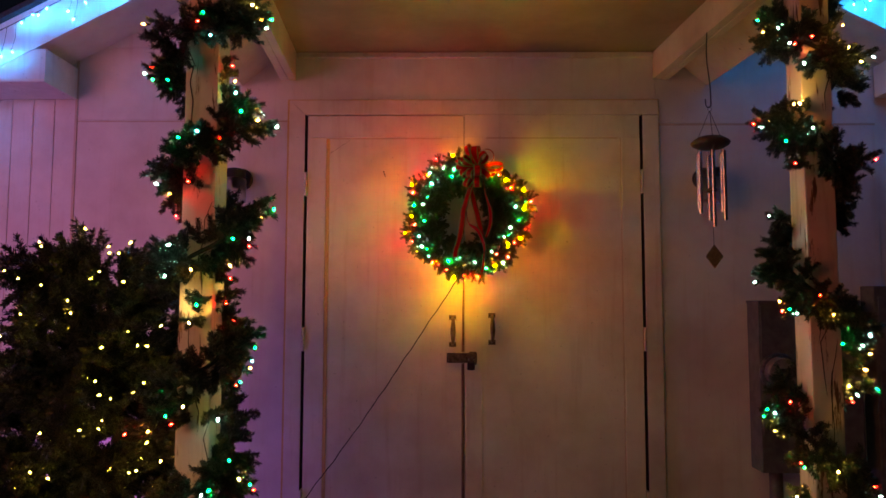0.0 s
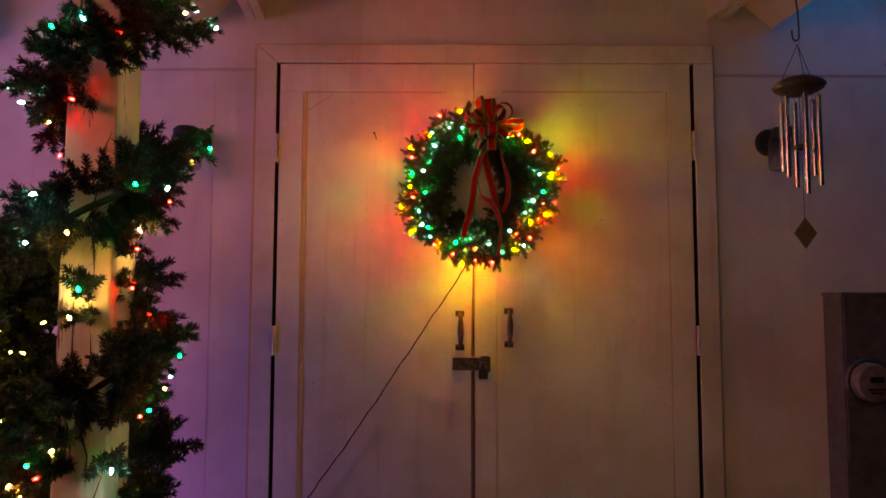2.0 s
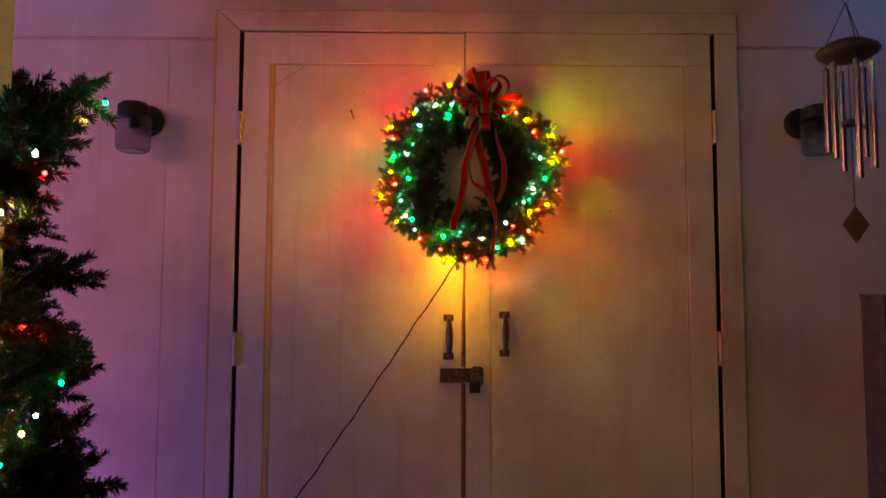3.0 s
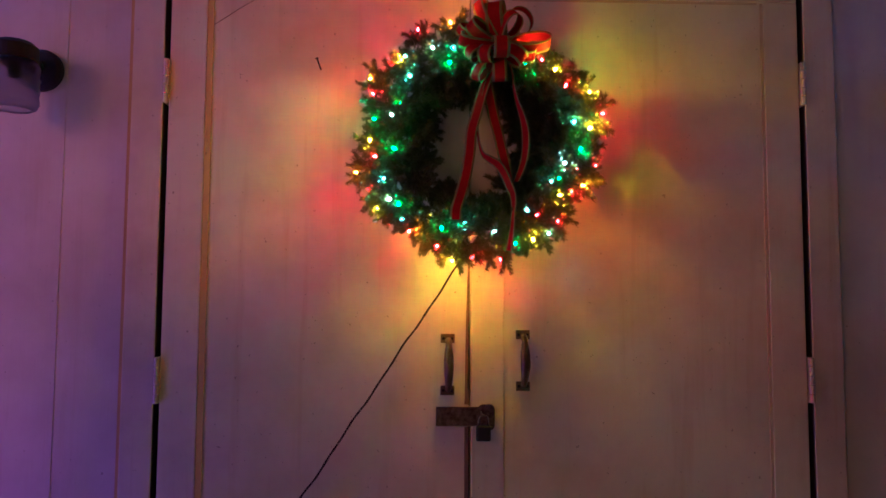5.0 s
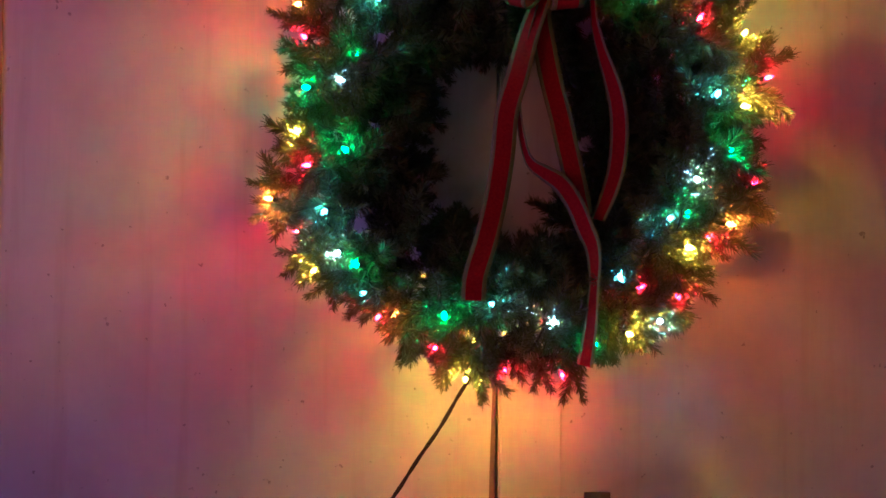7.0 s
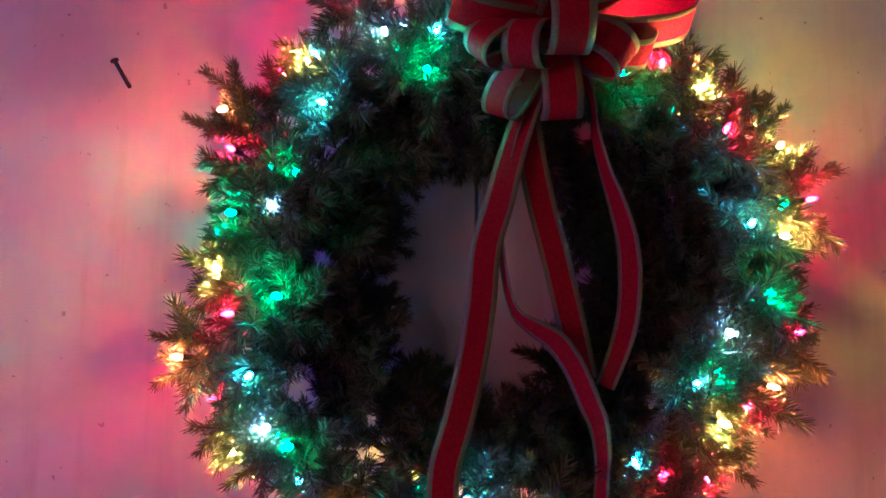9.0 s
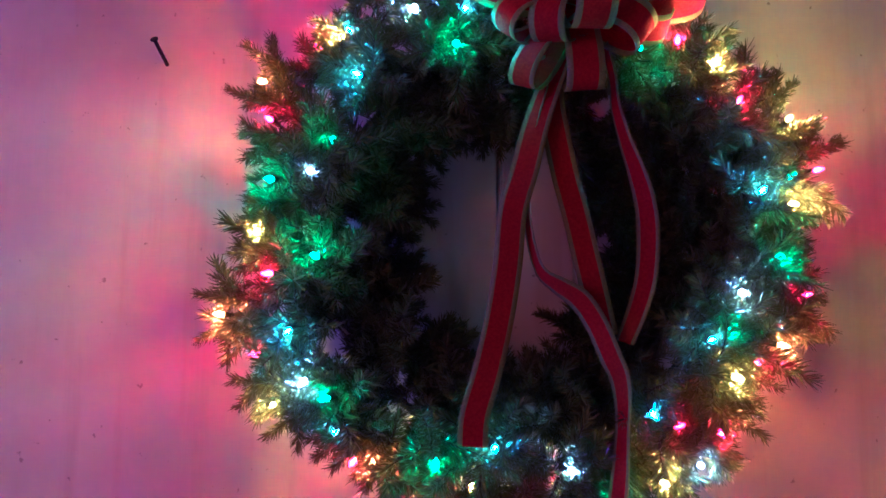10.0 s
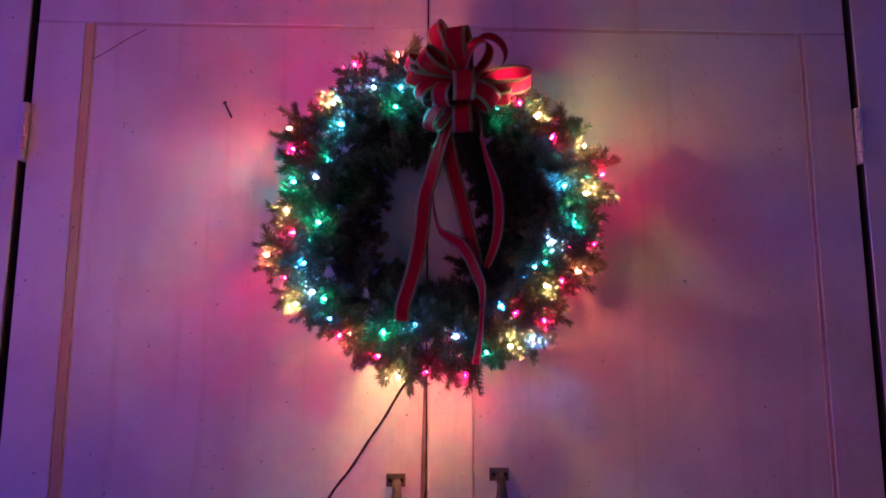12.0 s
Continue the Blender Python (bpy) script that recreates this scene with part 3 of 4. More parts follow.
                place("branch_tip", rng.choice(tips), w, foot - lie * rng.uniform(0.025, 0.045) + beside, lie, rng.uniform(0.6, 0.85), rng.uniform(0, 6.28))
    # added bulbs hidden behind the ring, each sized to throw glow on the doors
    for deg, c, size in ((96, "R", 0.30), (194, "O", 0.55), (236, "Y", 0.62), (256, "Y", 0.9), (272, "R", 0.7), (290, "R", 0.75),
                         (304, "Y", 0.62), (330, "O", 0.45), (346, "R", 0.6), (14, "R", 0.52), (38, "Y", 0.22), (64, "R", 0.30)):
        a = radians(deg + rng.uniform(-3, 3))
        reach = 0.240 if 230 < deg < 310 else 0.228
        foot = Vector((reach * math.cos(a), rng.uniform(-0.012, 0.0), reach * math.sin(a)))
        way = Vector((math.cos(a), rng.uniform(0.1, 0.6), math.sin(a))).normalized()
        tagged(place("bulb", WREATH_BULBS[c], w, foot, way, size, 0), BULB_LABEL[c])
    for i in range(0, len(last) - 1, 1):
        a, b = last[i], last[i + 1]
        m = (a + b) / 2 + Vector((0, 0.022, 0))
        part("light_wire", tube([a, (a + m) / 2 + Vector((0, 0.008, 0)), m, (b + m) / 2 + Vector((0, 0.008, 0)), b], 0.0012, 4), WIRE, w)


wreath()


# ---- ribbon bow ----
def ribbon(path, across, width):
    """A wired ribbon: a thin band along path, red with olive-gold edging; across gives the band's cross direction at each point."""
    bm = bmesh.new()
    cuts = (-0.5, -0.33, -0.28, 0.0, 0.28, 0.33, 0.5)
    rows_front = []
    for p, a in zip(path, across):
        a = Vector(a).normalized()
        rows_front.append([bm.verts.new(Vector(p) + a * width * c) for c in cuts])
    for r0, r1 in zip(rows_front, rows_front[1:]):
        for k in range(6):
            bm.faces.new((r0[k], r0[k + 1], r1[k + 1], r1[k])).material_index = 1 if k in (0, 5) else 0
    bmesh.ops.recalc_face_normals(bm, faces=bm.faces)
    bmesh.ops.solidify(bm, geom=bm.faces[:], thickness=0.0008)
    return bm


def smooth_path(points, n=28):
    pts = [Vector(p) for p in points]
    out = []
    for i in range(n):
        u = i / (n - 1) * (len(pts) - 1)
        k = min(int(u), len(pts) - 2)
        f = u - k
        p0, p1, p2, p3 = pts[max(k - 1, 0)], pts[k], pts[k + 1], pts[min(k + 2, len(pts) - 1)]
        out.append(0.5 * ((2 * p1) + (p2 - p0) * f + (2 * p0 - 5 * p1 + 4 * p2 - p3) * f * f + (3 * p1 - p0 - 3 * p2 + p3) * f ** 3))
    return out


def bow():
    b = thing("ribbon_bow", "red velvet ribbon bow with olive-gold wired edges", "bow", at=(0, 0, 0))
    knot = Vector((0.185, 3.112, 1.757))
    # each loop: its far end from the knot, the way across the ribbon, half its opening, the ribbon's width
    loops = [((0.066, 0.000, 0.080), (0.30, -0.93, 0.10), 0.034, 0.032), ((0.040, -0.030, 0.066), (0.55, -0.80, -0.15), 0.022, 0.032),
             ((-0.006, -0.004, 0.100), (0.93, -0.33, 0.12), 0.028, 0.040), ((-0.044, -0.006, 0.104), (0.62, -0.72, 0.30), 0.015, 0.032),
             ((-0.066, -0.028, 0.044), (0.45, -0.72, 0.55), 0.022, 0.032), ((-0.090, -0.010, 0.040), (0.25, -0.85, 0.40), 0.015, 0.030),
             ((-0.088, -0.022, 0.008), (0.35, -0.60, 0.70), 0.017, 0.032), ((0.116, -0.018, 0.008), (0.10, -0.86, 0.46), 0.021, 0.033),
             ((0.082, -0.012, -0.022), (0.45, -0.80, 0.35), 0.018, 0.030), ((0.052, -0.040, -0.042), (0.88, -0.18, 0.42), 0.021, 0.035),
             ((-0.070, -0.026, -0.030), (0.78, -0.45, -0.40), 0.020, 0.034), ((-0.036, -0.046, -0.040), (0.97, -0.12, 0.12), 0.021, 0.033),
             ((-0.052, -0.018, -0.082), (0.88, -0.42, 0.16), 0.016, 0.028), ((0.002, -0.024, -0.086), (0.99, -0.05, 0.04), 0.018, 0.033),
             ((0.002, -0.070, -0.026), (1.0, 0.0, 0.02), 0.026, 0.035)]
    for tip, cross, opening, width in loops:
        tip = Vector(tip)
        l, u = tip.length, tip.normalized()
        cross = Vector(cross)
        cross = (cross - u * cross.dot(u)).normalized()
        rise = u.cross(cross)
        path, across = [], []
        for k in range(33):
            s = k / 32 * math.tau
            along = 0.5 - 0.5 * math.cos(s)
            bulge = math.sin(s) * (0.30 + 0.70 * along) * 1.25
            path.append(knot + u * l * (0.98 * along + 0.02) + rise * opening * bulge)
            across.append(cross + u * 0.10 * math.sin(s + tip.x * 40))
        part("ribbon_loop", ribbon(path, across, width), (VELVET, GOLD_EDGE), b, smooth=True)
    part("knot", lathe([(0.004, -0.02), (0.014, -0.014), (0.016, 0.0), (0.014, 0.014), (0.004, 0.02)], knot + Vector((0, 0.004, 0)), "x", 14), VELVET, b, smooth=True)
    y = 3.112
    tails = ([(0.172, y, 1.71), (0.158, y, 1.672), (0.148, y, 1.642), (0.138, y - 0.003, 1.604), (0.127, y - 0.003, 1.566), (0.123, y, 1.520), (0.116, y + 0.002, 1.474), (0.105, y - 0.004, 1.429), (0.094, y - 0.008, 1.393), (0.092, y - 0.008, 1.367)],
             [(0.166, y, 1.71), (0.163, y + 0.006, 1.672), (0.168, y + 0.008, 1.642), (0.176, y + 0.010, 1.604), (0.186, y + 0.012, 1.567), (0.195, y + 0.014, 1.530), (0.204, y + 0.016, 1.493), (0.212, y + 0.018, 1.458)],
             [(0.158, y + 0.004, 1.68), (0.147, y + 0.010, 1.64), (0.141, y + 0.008, 1.597), (0.141, y + 0.004, 1.565), (0.145, y, 1.534), (0.152, y - 0.004, 1.513), (0.166, y - 0.006, 1.502), (0.184, y - 0.006, 1.490), (0.199, y - 0.004, 1.469),
              (0.210, y - 0.006, 1.442), (0.217, y - 0.008, 1.424), (0.219, y - 0.010, 1.402), (0.217, y - 0.012, 1.372), (0.214, y - 0.012, 1.338), (0.208, y - 0.012, 1.300)],
             [(0.212, y, 1.72), (0.219, y, 1.690), (0.221, y, 1.664), (0.228, y - 0.003, 1.632), (0.237, y - 0.004, 1.604), (0.244, y - 0.004, 1.577), (0.247, y - 0.002, 1.549), (0.245, y, 1.512), (0.238, y + 0.003, 1.483), (0.226, y + 0.005, 1.453)])
    # turn of each tail about its own length, from the bow to the end
    turns = ((0.75, 0.55, 0.30, 0.1, 0.0, 0.1, 0.15), (0.45, 0.25, 0.15, 0.15, 0.2, 0.35, 0.5), (1.40, 1.50, 1.40, 0.60, 0.75, 1.35, 0.95), (1.57, 1.55, 1.35, 0.90, 0.62, 0.75, 1.0))
    n = 46
    for pts, turn, width in zip(tails, turns, (0.0255, 0.0245, 0.0215, 0.0205)):
        path = smooth_path(pts, n)
        across = []
        for i, p in enumerate(path):
            d = (path[min(i + 1, n - 1)] - path[max(i - 1, 0)]).normalized()
            flat = Vector((0, -1, 0)).cross(d).normalized()
            ang = float(np.interp(i / (n - 1), np.linspace(0, 1, 7), turn))
            across.append(flat * math.cos(ang) + Vector((0, -1, 0)) * math.sin(ang))
        part("ribbon_tail", ribbon(path, across, width), (VELVET, GOLD_EDGE), b, smooth=True)


bow()


# ---- garlands on the posts ----
def helix_of(levels, turn):
    """Levels: heights at which the garland crosses the post's front, from the top; turn: +1 or -1. Gives place by turns."""
    def at(n):
        k = min(max(int(math.floor(n)), 0), len(levels) - 2)
        z = levels[k] + (levels[k + 1] - levels[k]) * (n - k)
        a = radians(-90) + turn * math.tau * n
        return a, z
    return at


def garland(number, centre, levels, turn, lists):
    rng = random.Random(20 + number)
    g = thing("garland", "green artificial pine garland with coloured bulbs wound round a porch post", "garland", "post garlands", at=(*centre, 0))
    at = helix_of(levels, turn)
    turns = len(levels) - 1
    path = []
    for i in range(turns * 28 + 1):
        a, z = at(i / 28)
        r = 0.078
        path.append(Vector((r * math.cos(a), r * math.sin(a), z)))
    part("stem", tube(path, 0.006, 5), WIRE, g)
    tips = [tip_mesh("branch_tip", 300 + number * 10 + i, NEEDLE_G, 0.080, 330, 0.0165, 0.0021, 0.35, 4, (52, 84), False) for i in range(6)]
    count = 250
    for i in range(count):
        n = (i + rng.random()) / count * turns
        a, z = at(n)
        out = Vector((math.cos(a), math.sin(a), 0))
        along = Vector((-math.sin(a) * turn, math.cos(a) * turn, -0.35)).normalized()
        side = out.cross(along)
        b = rng.uniform(-1.9, 1.9)
        way = out * math.cos(b) + side * math.sin(b) + along * rng.uniform(-0.7, 0.7)
        foot = out * rng.uniform(0.07, 0.09) + Vector((0, 0, z + rng.uniform(-0.02, 0.02)))
        place("branch_tip", rng.choice(tips), g, foot, way.normalized(), rng.uniform(0.72, 1.02), rng.uniform(0, 6.28))
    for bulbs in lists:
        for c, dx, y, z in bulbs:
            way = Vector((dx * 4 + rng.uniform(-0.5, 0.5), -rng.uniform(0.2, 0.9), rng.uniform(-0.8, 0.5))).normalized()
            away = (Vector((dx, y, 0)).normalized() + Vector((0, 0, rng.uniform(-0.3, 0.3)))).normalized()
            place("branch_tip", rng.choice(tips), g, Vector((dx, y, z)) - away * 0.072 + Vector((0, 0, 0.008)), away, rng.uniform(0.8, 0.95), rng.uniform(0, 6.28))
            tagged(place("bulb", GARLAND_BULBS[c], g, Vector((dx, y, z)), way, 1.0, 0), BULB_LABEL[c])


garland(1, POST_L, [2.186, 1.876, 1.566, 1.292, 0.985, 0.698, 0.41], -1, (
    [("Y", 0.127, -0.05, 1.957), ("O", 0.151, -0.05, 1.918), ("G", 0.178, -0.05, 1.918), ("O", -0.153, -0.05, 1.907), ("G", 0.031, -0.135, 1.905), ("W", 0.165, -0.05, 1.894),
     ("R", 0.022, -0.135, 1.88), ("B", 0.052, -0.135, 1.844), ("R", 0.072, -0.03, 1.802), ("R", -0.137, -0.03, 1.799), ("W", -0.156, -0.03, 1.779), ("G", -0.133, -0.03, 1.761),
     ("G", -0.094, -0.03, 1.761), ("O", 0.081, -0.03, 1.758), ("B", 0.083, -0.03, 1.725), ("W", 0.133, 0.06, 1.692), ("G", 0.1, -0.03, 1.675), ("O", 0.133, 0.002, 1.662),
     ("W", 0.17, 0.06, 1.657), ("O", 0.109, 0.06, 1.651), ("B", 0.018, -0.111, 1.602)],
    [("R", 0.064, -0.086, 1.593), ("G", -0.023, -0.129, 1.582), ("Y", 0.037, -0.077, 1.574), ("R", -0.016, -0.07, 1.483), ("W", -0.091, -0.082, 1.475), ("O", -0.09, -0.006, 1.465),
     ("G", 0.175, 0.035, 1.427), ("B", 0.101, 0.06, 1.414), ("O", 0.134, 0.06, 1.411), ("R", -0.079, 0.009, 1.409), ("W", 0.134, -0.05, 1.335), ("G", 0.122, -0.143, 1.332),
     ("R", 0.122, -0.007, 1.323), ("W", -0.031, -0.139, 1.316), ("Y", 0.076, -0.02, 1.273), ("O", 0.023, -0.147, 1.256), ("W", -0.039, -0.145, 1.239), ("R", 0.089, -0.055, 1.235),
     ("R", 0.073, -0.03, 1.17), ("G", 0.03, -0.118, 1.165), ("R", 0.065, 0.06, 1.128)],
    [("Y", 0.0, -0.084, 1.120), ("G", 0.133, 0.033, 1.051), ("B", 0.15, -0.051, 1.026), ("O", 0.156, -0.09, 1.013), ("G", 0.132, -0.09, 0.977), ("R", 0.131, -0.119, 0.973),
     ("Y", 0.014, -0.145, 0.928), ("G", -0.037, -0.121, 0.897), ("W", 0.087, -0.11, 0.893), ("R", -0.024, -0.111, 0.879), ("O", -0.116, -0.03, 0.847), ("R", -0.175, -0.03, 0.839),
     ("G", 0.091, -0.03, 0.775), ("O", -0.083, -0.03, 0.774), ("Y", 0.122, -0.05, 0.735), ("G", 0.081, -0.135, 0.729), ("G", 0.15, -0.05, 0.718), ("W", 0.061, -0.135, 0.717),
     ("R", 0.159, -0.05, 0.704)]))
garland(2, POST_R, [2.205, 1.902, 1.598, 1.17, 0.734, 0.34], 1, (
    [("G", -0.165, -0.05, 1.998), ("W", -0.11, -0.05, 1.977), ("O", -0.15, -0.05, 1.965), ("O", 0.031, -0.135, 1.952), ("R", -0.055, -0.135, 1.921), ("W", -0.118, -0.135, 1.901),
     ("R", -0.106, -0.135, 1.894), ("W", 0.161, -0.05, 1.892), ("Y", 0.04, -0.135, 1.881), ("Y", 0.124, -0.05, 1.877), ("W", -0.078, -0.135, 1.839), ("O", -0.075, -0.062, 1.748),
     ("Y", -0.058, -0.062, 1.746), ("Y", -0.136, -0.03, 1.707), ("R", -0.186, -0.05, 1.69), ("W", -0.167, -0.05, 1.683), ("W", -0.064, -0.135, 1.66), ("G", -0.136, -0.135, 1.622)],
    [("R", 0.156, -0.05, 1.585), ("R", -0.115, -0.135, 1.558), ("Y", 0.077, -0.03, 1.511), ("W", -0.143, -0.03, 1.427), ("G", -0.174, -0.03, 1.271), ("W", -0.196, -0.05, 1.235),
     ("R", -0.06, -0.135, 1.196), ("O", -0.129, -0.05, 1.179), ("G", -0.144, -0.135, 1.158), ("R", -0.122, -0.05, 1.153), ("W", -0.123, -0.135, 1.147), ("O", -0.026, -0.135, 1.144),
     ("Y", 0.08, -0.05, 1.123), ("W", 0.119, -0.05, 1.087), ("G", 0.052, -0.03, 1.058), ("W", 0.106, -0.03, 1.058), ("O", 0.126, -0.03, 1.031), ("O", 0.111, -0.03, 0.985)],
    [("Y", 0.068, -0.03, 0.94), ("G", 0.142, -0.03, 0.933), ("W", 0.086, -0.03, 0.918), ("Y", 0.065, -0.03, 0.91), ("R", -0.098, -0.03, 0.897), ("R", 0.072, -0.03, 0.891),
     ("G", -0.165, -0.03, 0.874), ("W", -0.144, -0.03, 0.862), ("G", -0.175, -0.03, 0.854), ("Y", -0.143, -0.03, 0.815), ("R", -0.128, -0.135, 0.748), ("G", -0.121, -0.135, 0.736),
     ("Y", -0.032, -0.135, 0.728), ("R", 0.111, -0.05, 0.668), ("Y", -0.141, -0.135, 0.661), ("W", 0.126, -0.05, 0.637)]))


# ---- lit evergreen beside the post ----
def shrub():
    rng = random.Random(77)
    cx, cy = -1.00, 2.36
    s = thing("evergreen_tree", "dark bushy evergreen strung with warm white lights beside the post", "tree", at=(cx, cy, 0))
    part("trunk", tube([(0, 0, 0), (0.01, 0, 0.5), (0, 0.01, 1.0), (0.01, 0, 1.25)], 0.03, 8, [1.2, 1, 0.6, 0.2]), TWIG, s)
    tips = [tip_mesh("branch", 500 + i, NEEDLE_T, 0.14, 330, 0.0190, 0.0032, 0.4, 8, (55, 86), False) for i in range(6)]

    def radius(z):
        return 0.40 - 0.13 * max(0.0, (z - 0.9) / 0.4) if z < 1.3 else 0.24
    n = 300
    for i in range(n):
        z = 0.25 + 1.03 * ((i + rng.random()) / n) ** 0.9
        a = rng.uniform(0, math.tau) if i % 3 else rng.uniform(math.pi, math.tau)
        r = radius(z) * rng.uniform(0.45, 0.80)
        out = Vector((math.cos(a), math.sin(a), 0))
        way = out + Vector((rng.uniform(-0.4, 0.4), rng.uniform(-0.4, 0.4), rng.uniform(-0.1, 0.8 if z < 1.1 else 1.6)))
        place("branch", rng.choice(tips), s, out * r + Vector((0, 0, z)), way.normalized(), rng.uniform(0.7, 1.05), rng.uniform(0, 6.28))
    for i in range(110):
        z = rng.uniform(0.2, 1.15)
        a = rng.uniform(0, math.tau)
        out = Vector((math.cos(a), math.sin(a), 0))
        way = out * rng.uniform(0.2, 1.0) + Vector((rng.uniform(-0.6, 0.6), rng.uniform(-0.6, 0.6), rng.uniform(-0.5, 1.0)))
        place("inner_branch", rng.choice(tips), s, out * radius(z) * rng.uniform(0.05, 0.5) + Vector((0, 0, z)), way.normalized(), rng.uniform(0.9, 1.25), rng.uniform(0, 6.28))
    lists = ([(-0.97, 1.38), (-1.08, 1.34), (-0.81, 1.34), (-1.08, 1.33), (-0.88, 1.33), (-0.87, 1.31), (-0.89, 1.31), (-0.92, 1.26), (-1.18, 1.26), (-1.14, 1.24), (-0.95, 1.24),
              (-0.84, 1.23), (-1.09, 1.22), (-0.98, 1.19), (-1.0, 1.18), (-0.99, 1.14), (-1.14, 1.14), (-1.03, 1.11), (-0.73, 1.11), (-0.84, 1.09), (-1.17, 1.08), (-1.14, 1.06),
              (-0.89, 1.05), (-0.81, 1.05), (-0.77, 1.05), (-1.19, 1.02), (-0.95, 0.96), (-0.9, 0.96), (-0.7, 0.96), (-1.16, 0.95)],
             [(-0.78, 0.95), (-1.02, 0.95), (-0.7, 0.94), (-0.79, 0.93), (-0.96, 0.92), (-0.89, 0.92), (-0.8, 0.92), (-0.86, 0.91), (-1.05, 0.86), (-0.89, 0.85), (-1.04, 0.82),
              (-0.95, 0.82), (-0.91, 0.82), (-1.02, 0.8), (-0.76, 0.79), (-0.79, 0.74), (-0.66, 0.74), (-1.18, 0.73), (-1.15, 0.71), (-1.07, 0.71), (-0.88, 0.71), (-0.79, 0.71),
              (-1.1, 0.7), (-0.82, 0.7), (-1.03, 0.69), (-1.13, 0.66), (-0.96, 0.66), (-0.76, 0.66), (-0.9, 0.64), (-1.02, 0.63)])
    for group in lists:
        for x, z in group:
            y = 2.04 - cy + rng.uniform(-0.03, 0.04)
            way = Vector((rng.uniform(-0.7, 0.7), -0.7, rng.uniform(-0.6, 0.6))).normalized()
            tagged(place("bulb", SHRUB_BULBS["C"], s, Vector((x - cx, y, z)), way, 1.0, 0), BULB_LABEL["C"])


shrub()


# ---- blue strings on the roof edge ----
def eave_lights(side):
    rng = random.Random(90 + side)
    s = thing("blue_light_string", "blue mini lights on dark wire along the roof edge", "light string", "roof edge lights")
    pts = []
    for i in range(60):
        run = 2.55 - i * 0.038
        x, z = MID + side * run, 2.285 + (1.859 - run) * SLOPE + 0.15
        pts.append((x, 2.985, z))
        drop = rng.uniform(-0.03, 0.15)
        p = Vector((x + rng.uniform(-0.015, 0.015), 2.962, z - drop))
        tagged(place("bulb", EAVE_BULBS["S"], s, p, Vector((rng.uniform(-0.6, 0.6), -0.35, -1)).normalized(), 1.0, 0), BULB_LABEL["S"])
        if drop > 0.02:
            part("drop_wire", tube([(x, 2.984, z), (p.x, 2.981, (z + p.z) / 2), (p.x, p.y, p.z + 0.01)], 0.0012, 4), WIRE, s)
    part("light_wire", tube(pts, 0.0018, 5), WIRE, s)


eave_lights(-1)
eave_lights(1)


# ---- door furniture ----
def pull_handle(x, z0, z1):
    h = thing("pull_handle", "aged brass bow handle with two screw plates on the door", "door handle", "door handles")
    y = WALL - 0.0105 if x > GAP else WALL - 0.0035
    for z in (z0 + 0.011, z1 - 0.011):
        plate = part("plate", boxes((x - 0.0165, x + 0.0165, y - 0.004, y, z - 0.011, z + 0.011), soft=0.0015), IRON, h)
        for dx in (-0.010, 0.010):
            part("screw", lathe([(0.0035, 0.0), (0.0035, -0.0012), (0.0015, -0.0022)], (x + dx, y - 0.004, z), "y", 10), BLACK, plate)
    zs = np.linspace(z0 + 0.014, z1 - 0.014, 15)
    path = [(x + 0.002, y - 0.004 - 0.030 * math.sin(math.pi * i / 14) ** 0.6, z) for i, z in enumerate(zs)]
    part("grip", tube(path, 0.0080, 12, [0.95 + 0.55 * math.sin(math.pi * i / 14) ** 2 for i in range(15)]), IRON, h, smooth=True)


def hasp():
    h = thing("hasp", "rusty steel hasp across the meeting doors", "hasp")
    y = WALL - 0.0115
    part("strap", boxes((0.054, 0.176, y - 0.003, y, 0.896, 0.941), soft=0.0015), RUST, h)
    for dx, dz in ((0.012, 0.010), (0.012, 0.034), (0.040, 0.010), (0.040, 0.034)):
        part("screw", lathe([(0.004, 0.0), (0.004, -0.0015), (0.002, -0.0025)], (0.054 + dx, y - 0.003, 0.896 + dz), "y", 10), RUST, h)
    plate = bmesh.new()
    corner = [(0.172 + sx * (0.010 + 0.010 * math.cos(a)), 0.917 + sz * (0.018 + 0.012 * math.sin(a))) for sx, sz, a in
              [(1, 1, radians(d)) for d in (0, 30, 60, 90)] + [(-1, 1, radians(d)) for d in (90, 45, 0)] + [(-1, -1, radians(d)) for d in (0, 45, 90)] + [(1, -1, radians(d)) for d in (90, 60, 30, 0)]]
    prism(plate, corner, y - 0.0065, y - 0.0035)
    part("staple_plate", softened(plate, 0.001), RUST, h)
    for dz in (-0.023, 0.023):
        part("screw", lathe([(0.004, 0.0), (0.004, -0.0015), (0.002, -0.0025)], (0.182, y - 0.0065, 0.917 + dz), "y", 10), RUST, h)
    ring = [(0.160, y - 0.006 - 0.012 * math.sin(a), 0.917 + 0.012 * math.cos(a)) for a in np.linspace(0, math.pi, 9)]
    part("staple", tube(ring, 0.003, 8), RUST, h, smooth=True)


def padlock():
    p = thing("padlock", "small dark padlock hanging in the hasp", "padlock")
    y = WALL - 0.034
    part("case", boxes((0.147, 0.181, y - 0.009, y + 0.009, 0.866, 0.902), soft=0.005), BLACK, p)
    arch = [(0.153, y, 0.900)] + [(0.164 - 0.011 * math.cos(a), y, 0.914 + 0.011 * math.sin(a)) for a in np.linspace(0, math.pi, 9)] + [(0.175, y, 0.900)]
    part("shackle", tube(arch, 0.0024, 8), SHACKLE, p, "bright steel shackle", smooth=True)


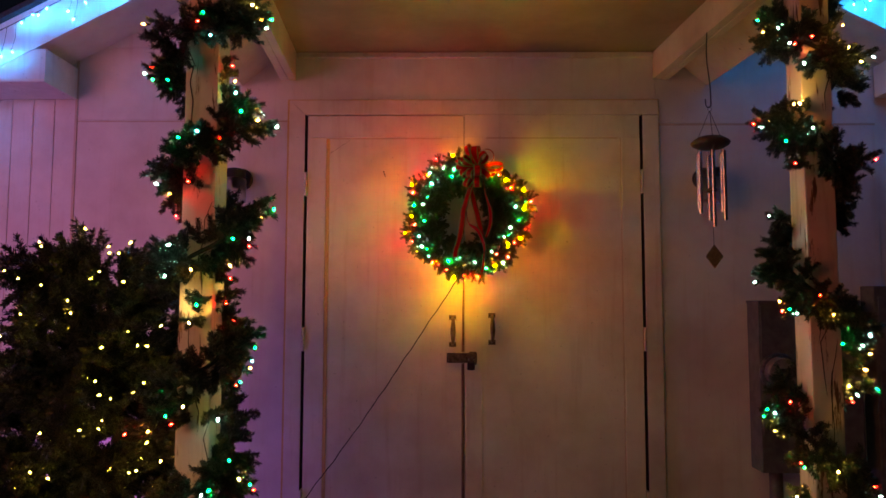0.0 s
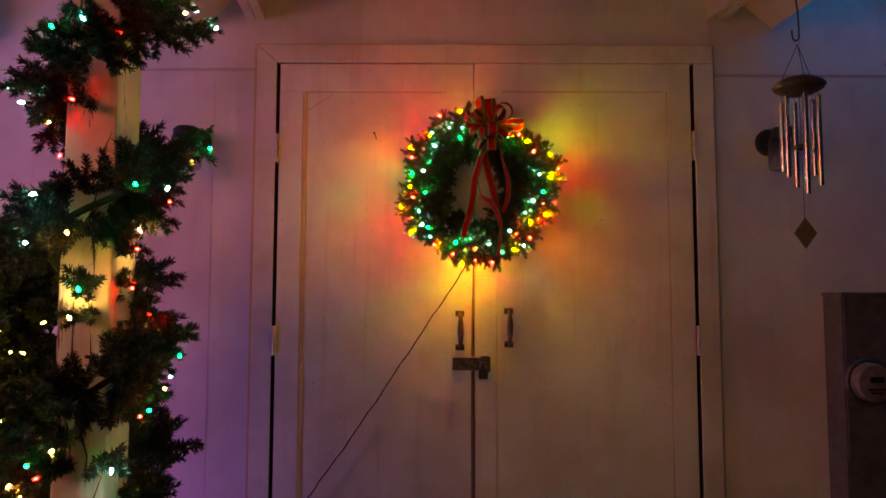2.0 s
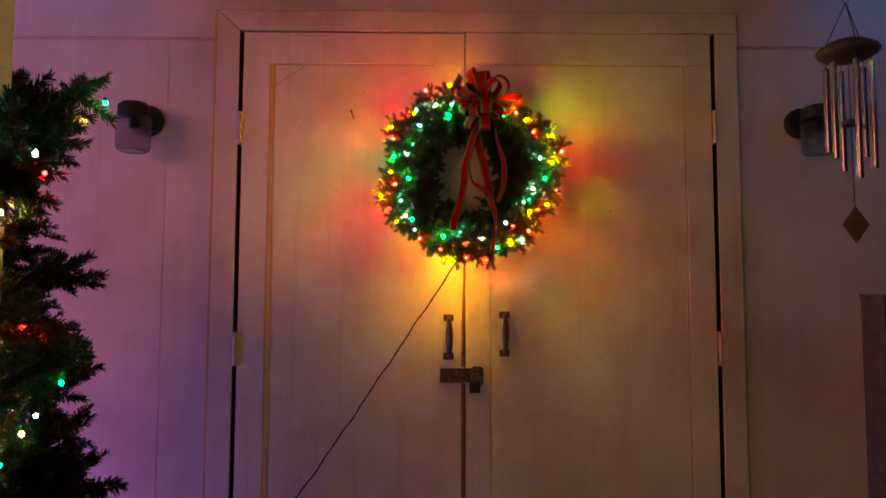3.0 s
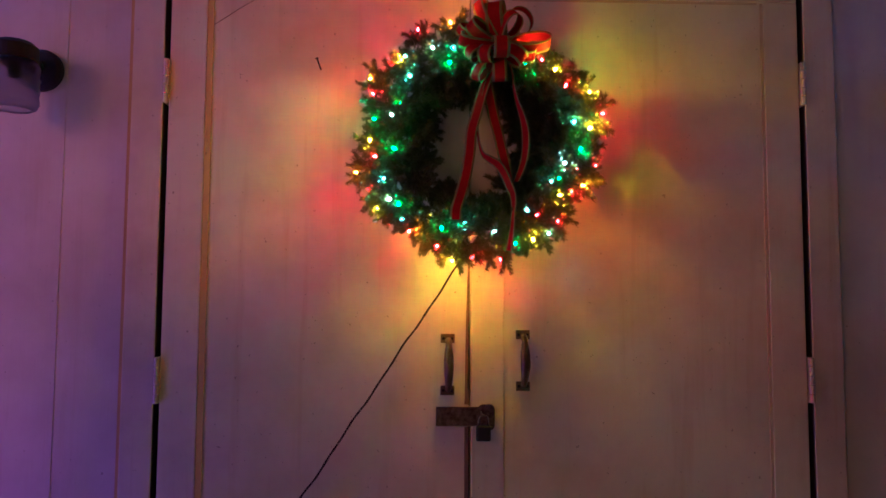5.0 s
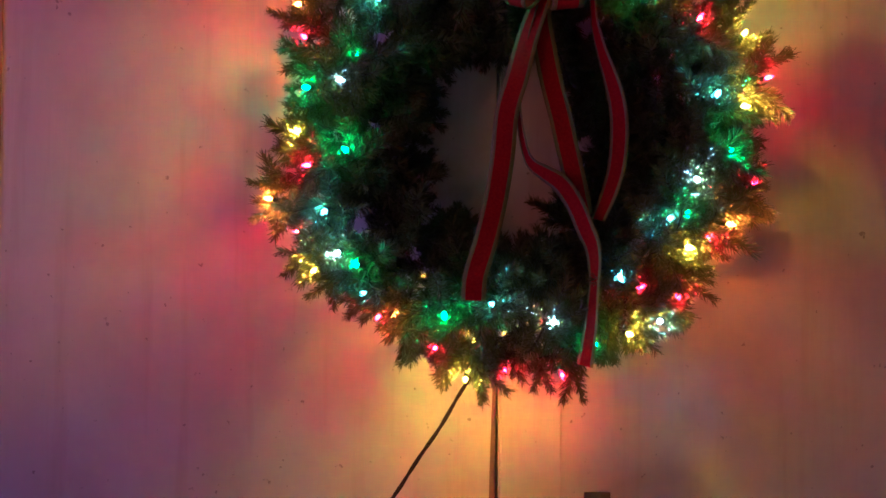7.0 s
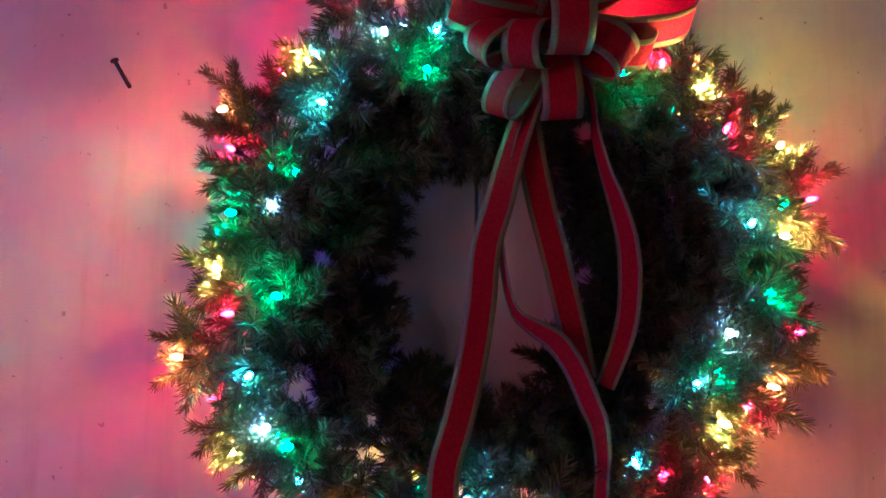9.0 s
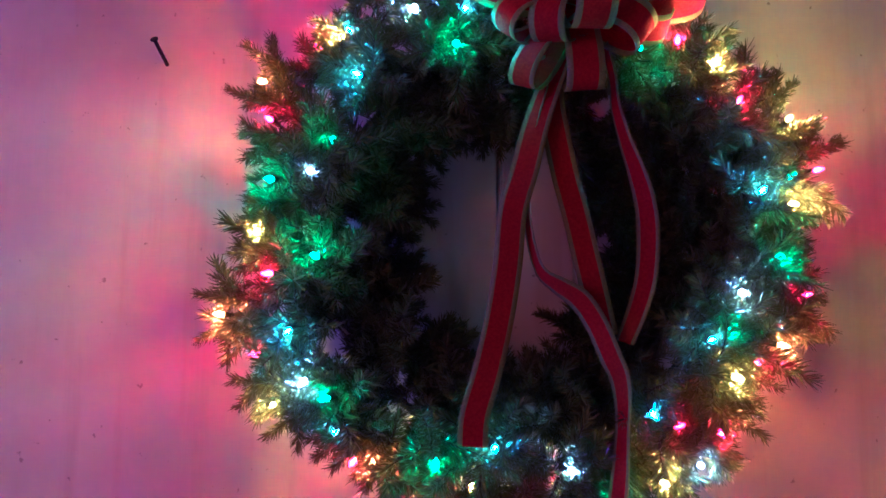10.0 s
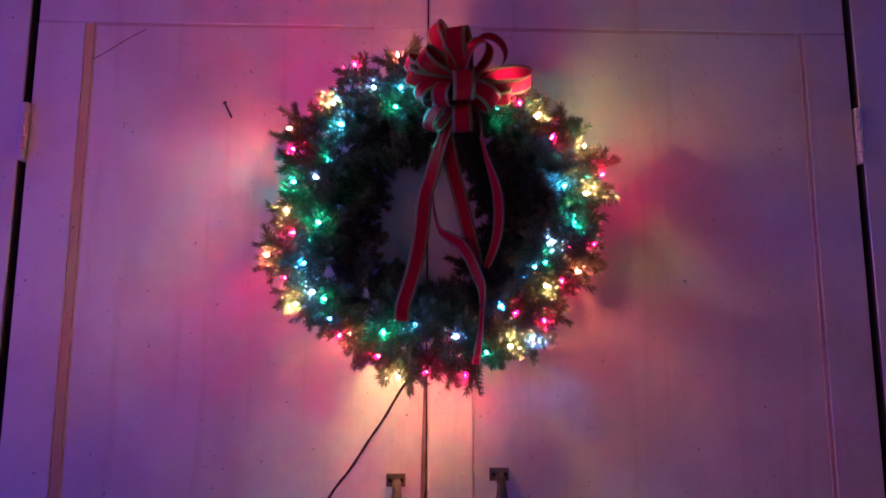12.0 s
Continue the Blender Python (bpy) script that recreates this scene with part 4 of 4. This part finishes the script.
def nail():
    bm = bmesh.new()
    a, b = Vector((-0.230, WALL - 0.002, 1.7475)), Vector((-0.236, WALL - 0.027, 1.766))
    add_tube(bm, [a, b], 0.0020, 8)
    add_tube(bm, [b, b + (b - a).normalized() * 0.0015], 0.0042, 10)
    tagged(new("nail", mesh_of("nail", bm, BLACK)), "rusty bent nail sticking out of the door", "nail")


def power_cord():
    a, b = Vector((0.105, 3.225, 1.275)), Vector((-0.80, 3.215, 0.006))
    n = 240
    c = thing("power_cord", "thin brown twisted cord running down from the wreath", "cord")
    for ph in (0.0, math.pi):
        pts = []
        for i in range(n):
            s = i / (n - 1)
            p = a.lerp(b, s) + Vector((0, 0, -0.034 * math.sin(math.pi * s) + 0.003 * math.sin(9 * s) + 0.0022 * math.sin(47 * s + 1) + 0.0016 * math.sin(101 * s)))
            ang = s * 150 + ph
            pts.append(p + 0.0021 * Vector((math.cos(ang) * 0.7, math.sin(ang), math.cos(ang) * 0.5)))
        part("strand", tube(pts, 0.0021, 5), CORD, c)


pull_handle(0.081, 0.967, 1.111)
pull_handle(0.259, 0.978, 1.121)
hasp()
padlock()
nail()
power_cord()


# ---- wall lamps ----
def jar_lamp(x, z):
    l = thing("wall_lamp", "unlit black wall lamp with a clear glass jar shade", "wall lamp", "wall lamps")
    part("backplate", lathe([(0.044, 0.0), (0.050, -0.004), (0.050, -0.016), (0.042, -0.024), (0.02, -0.028)], (x, WALL, z), "y"), BLACK, l, smooth=False)
    part("arm", tube([(x, WALL - 0.02, z), (x, WALL - 0.07, z + 0.012), (x, WALL - 0.115, z + 0.010)], 0.014, 12), BLACK, l, smooth=True)
    y = WALL - 0.118
    cap = part("cap", lathe([(0.010, 0.034), (0.036, 0.028), (0.047, 0.018), (0.048, -0.012), (0.045, -0.016)], (x, y, z), "z"), BLACK, l)
    part("socket", lathe([(0.013, 0.0), (0.013, -0.038), (0.010, -0.042)], (x, y, z - 0.01), "z", 16), BLACK, cap)
    outer = [(0.043, 0.0), (0.050, -0.012)] + [(0.051 + 0.0012 * math.sin(k * 1.9), -0.014 - 0.0075 * k) for k in range(12)] + [(0.048, -0.108), (0.038, -0.114)]
    inner = [(r - 0.003, h + (0.003 if h < -0.1 else 0.0)) for r, h in reversed(outer)]
    part("glass_jar", lathe(outer + inner, (x, y, z - 0.010), "z"), GLASS, l, "clear ribbed glass jar", smooth=True)


jar_lamp(-0.893, 1.733)
jar_lamp(1.232, 1.737)


# ---- wind chime ----
def wind_chime():
    x, y = 1.056, 2.70
    hook = thing("hook", "long black wire hook hung from the porch beam", "hook")
    pts = [(x - 0.002, y, 2.206), (x - 0.004, y, 2.18), (x - 0.006, y, 2.10), (x + 0.004, y, 2.0), (x + 0.006, y, 1.935)]
    pts += [(x - 0.004 + 0.010 * math.cos(a), y, 1.925 - 0.012 * math.sin(a)) for a in np.linspace(0.2, math.pi, 7)] + [(x - 0.015, y, 1.945)]
    part("wire", tube(smooth_path(pts, 40), 0.0023, 6), BLACK, hook, smooth=True)
    c = thing("wind_chime", "wind chime with aluminium tubes under a dark wooden disc", "wind chime", at=(0, 0, 0))
    part("ring", tube([(x + 0.007 * math.cos(a), y, 1.906 + 0.007 * math.sin(a)) for a in np.linspace(0, math.tau, 15)], 0.001, 5), CHROME, c)
    part("disc", lathe([(0.012, 0.026), (0.045, 0.021), (0.066, 0.008), (0.072, 0.0), (0.066, -0.010), (0.045, -0.021), (0.012, -0.025)], (x, y, 1.776), "z", 36), DARKWOOD, c, "dark stained wooden disc", smooth=True)
    for a in (0.3, 2.4, 4.5):
        part("string", tube([(x, y, 1.900), (x + 0.050 * math.cos(a), y + 0.050 * math.sin(a), 1.795)], 0.0011, 5), BLACK, c)
    for k, low in enumerate((1.505, 1.452, 1.478, 1.515, 1.485, 1.53)):
        a = radians(198 + 60 * k)
        tx, ty = x + 0.049 * math.cos(a), y + 0.049 * math.sin(a)
        t = part("tube", lathe([(0.0062, 1.740), (0.0078, 1.740), (0.0078, low), (0.0062, low), (0.0062, 1.739)], (tx, ty, 0), "z", 18), CHROME, c, smooth=False)
        part("string", tube([(tx, ty, 1.77), (tx, ty, 1.735)], 0.001, 4), BLACK, t)
    part("striker", lathe([(0.010, 0.008), (0.021, 0.006), (0.021, -0.006), (0.010, -0.008)], (x, y, 1.595), "z", 20), DARKWOOD, c)
    part("string", tube([(x, y, 1.75), (x + 0.003, y, 1.387)], 0.0011, 5), BLACK, c)
    bm = bmesh.new()
    prism(bm, [(x + 0.004, 1.300), (x + 0.037, 1.345), (x + 0.004, 1.390), (x - 0.029, 1.345)], y - 0.003, y + 0.003)
    part("wind_catcher", softened(bm, 0.0012), SLATE, c, "diamond-shaped wooden wind catcher")


wind_chime()


# ---- electricity meter ----
def meter_box():
    m = thing("electric_meter_box", "grey metal electricity meter cabinet on the wall", "meter box")
    x0, x1, z0, z1, y = 1.415, 1.86, 0.44, 1.174, WALL - 0.115
    part("body", boxes((x0, x1, y, WALL - 0.001, z0, z1), soft=0.004), GREY_BOX, m)
    part("hood", boxes((x0 - 0.004, x1 + 0.004, y - 0.012, WALL - 0.001, z1 - 0.006, z1 + 0.006), soft=0.003), GREY_BOX, m)
    part("cover", boxes((x0 + 0.008, 1.585, y - 0.005, y + 0.001, 0.60, z1 - 0.012), soft=0.002), GREY_BOX, m)
    part("door", boxes((1.592, x1 - 0.008, y - 0.006, y + 0.001, z0 + 0.03, z1 - 0.012), soft=0.002), GREY_BOX, m)
    cx, cz = 1.490, 0.872
    part("socket_ring", lathe([(0.080, 0.0), (0.083, -0.012), (0.078, -0.022), (0.070, -0.022)], (cx, y - 0.004, cz), "y", 36), STEEL_RING, m, "steel sealing ring", smooth=True)
    part("meter", lathe([(0.068, 0.0), (0.066, -0.034), (0.060, -0.044), (0.004, -0.047)], (cx, y - 0.018, cz), "y", 36), METER_FACE, m, "pale grey meter face", smooth=False)
    part("display", boxes((cx - 0.022, cx + 0.022, y - 0.0685, y - 0.062, cz + 0.002, cz + 0.020)), DIAL, m, "dark display window")
    for dz, w in ((-0.022, 0.03), (-0.034, 0.02)):
        part("print_bar", boxes((cx - w, cx + w, y - 0.0675, y - 0.062, cz + dz - 0.003, cz + dz + 0.003)), DIAL, m)
    part("conduit", tube([(1.50, WALL - 0.05, 0.45), (1.50, WALL - 0.05, 0.0)], 0.028, 14), GREY_BOX, m, smooth=True)
    d = thing("disconnect_box", "dark grey electrical box on the wall beside the meter", "electrical box")
    part("body", boxes((1.93, 2.30, WALL - 0.10, WALL + 0.001, 0.30, 1.245), soft=0.004), GREY_BOX, d)
    part("cover", boxes((1.945, 2.285, WALL - 0.106, WALL - 0.099, 0.32, 1.20), soft=0.002), GREY_BOX, d)


meter_box()
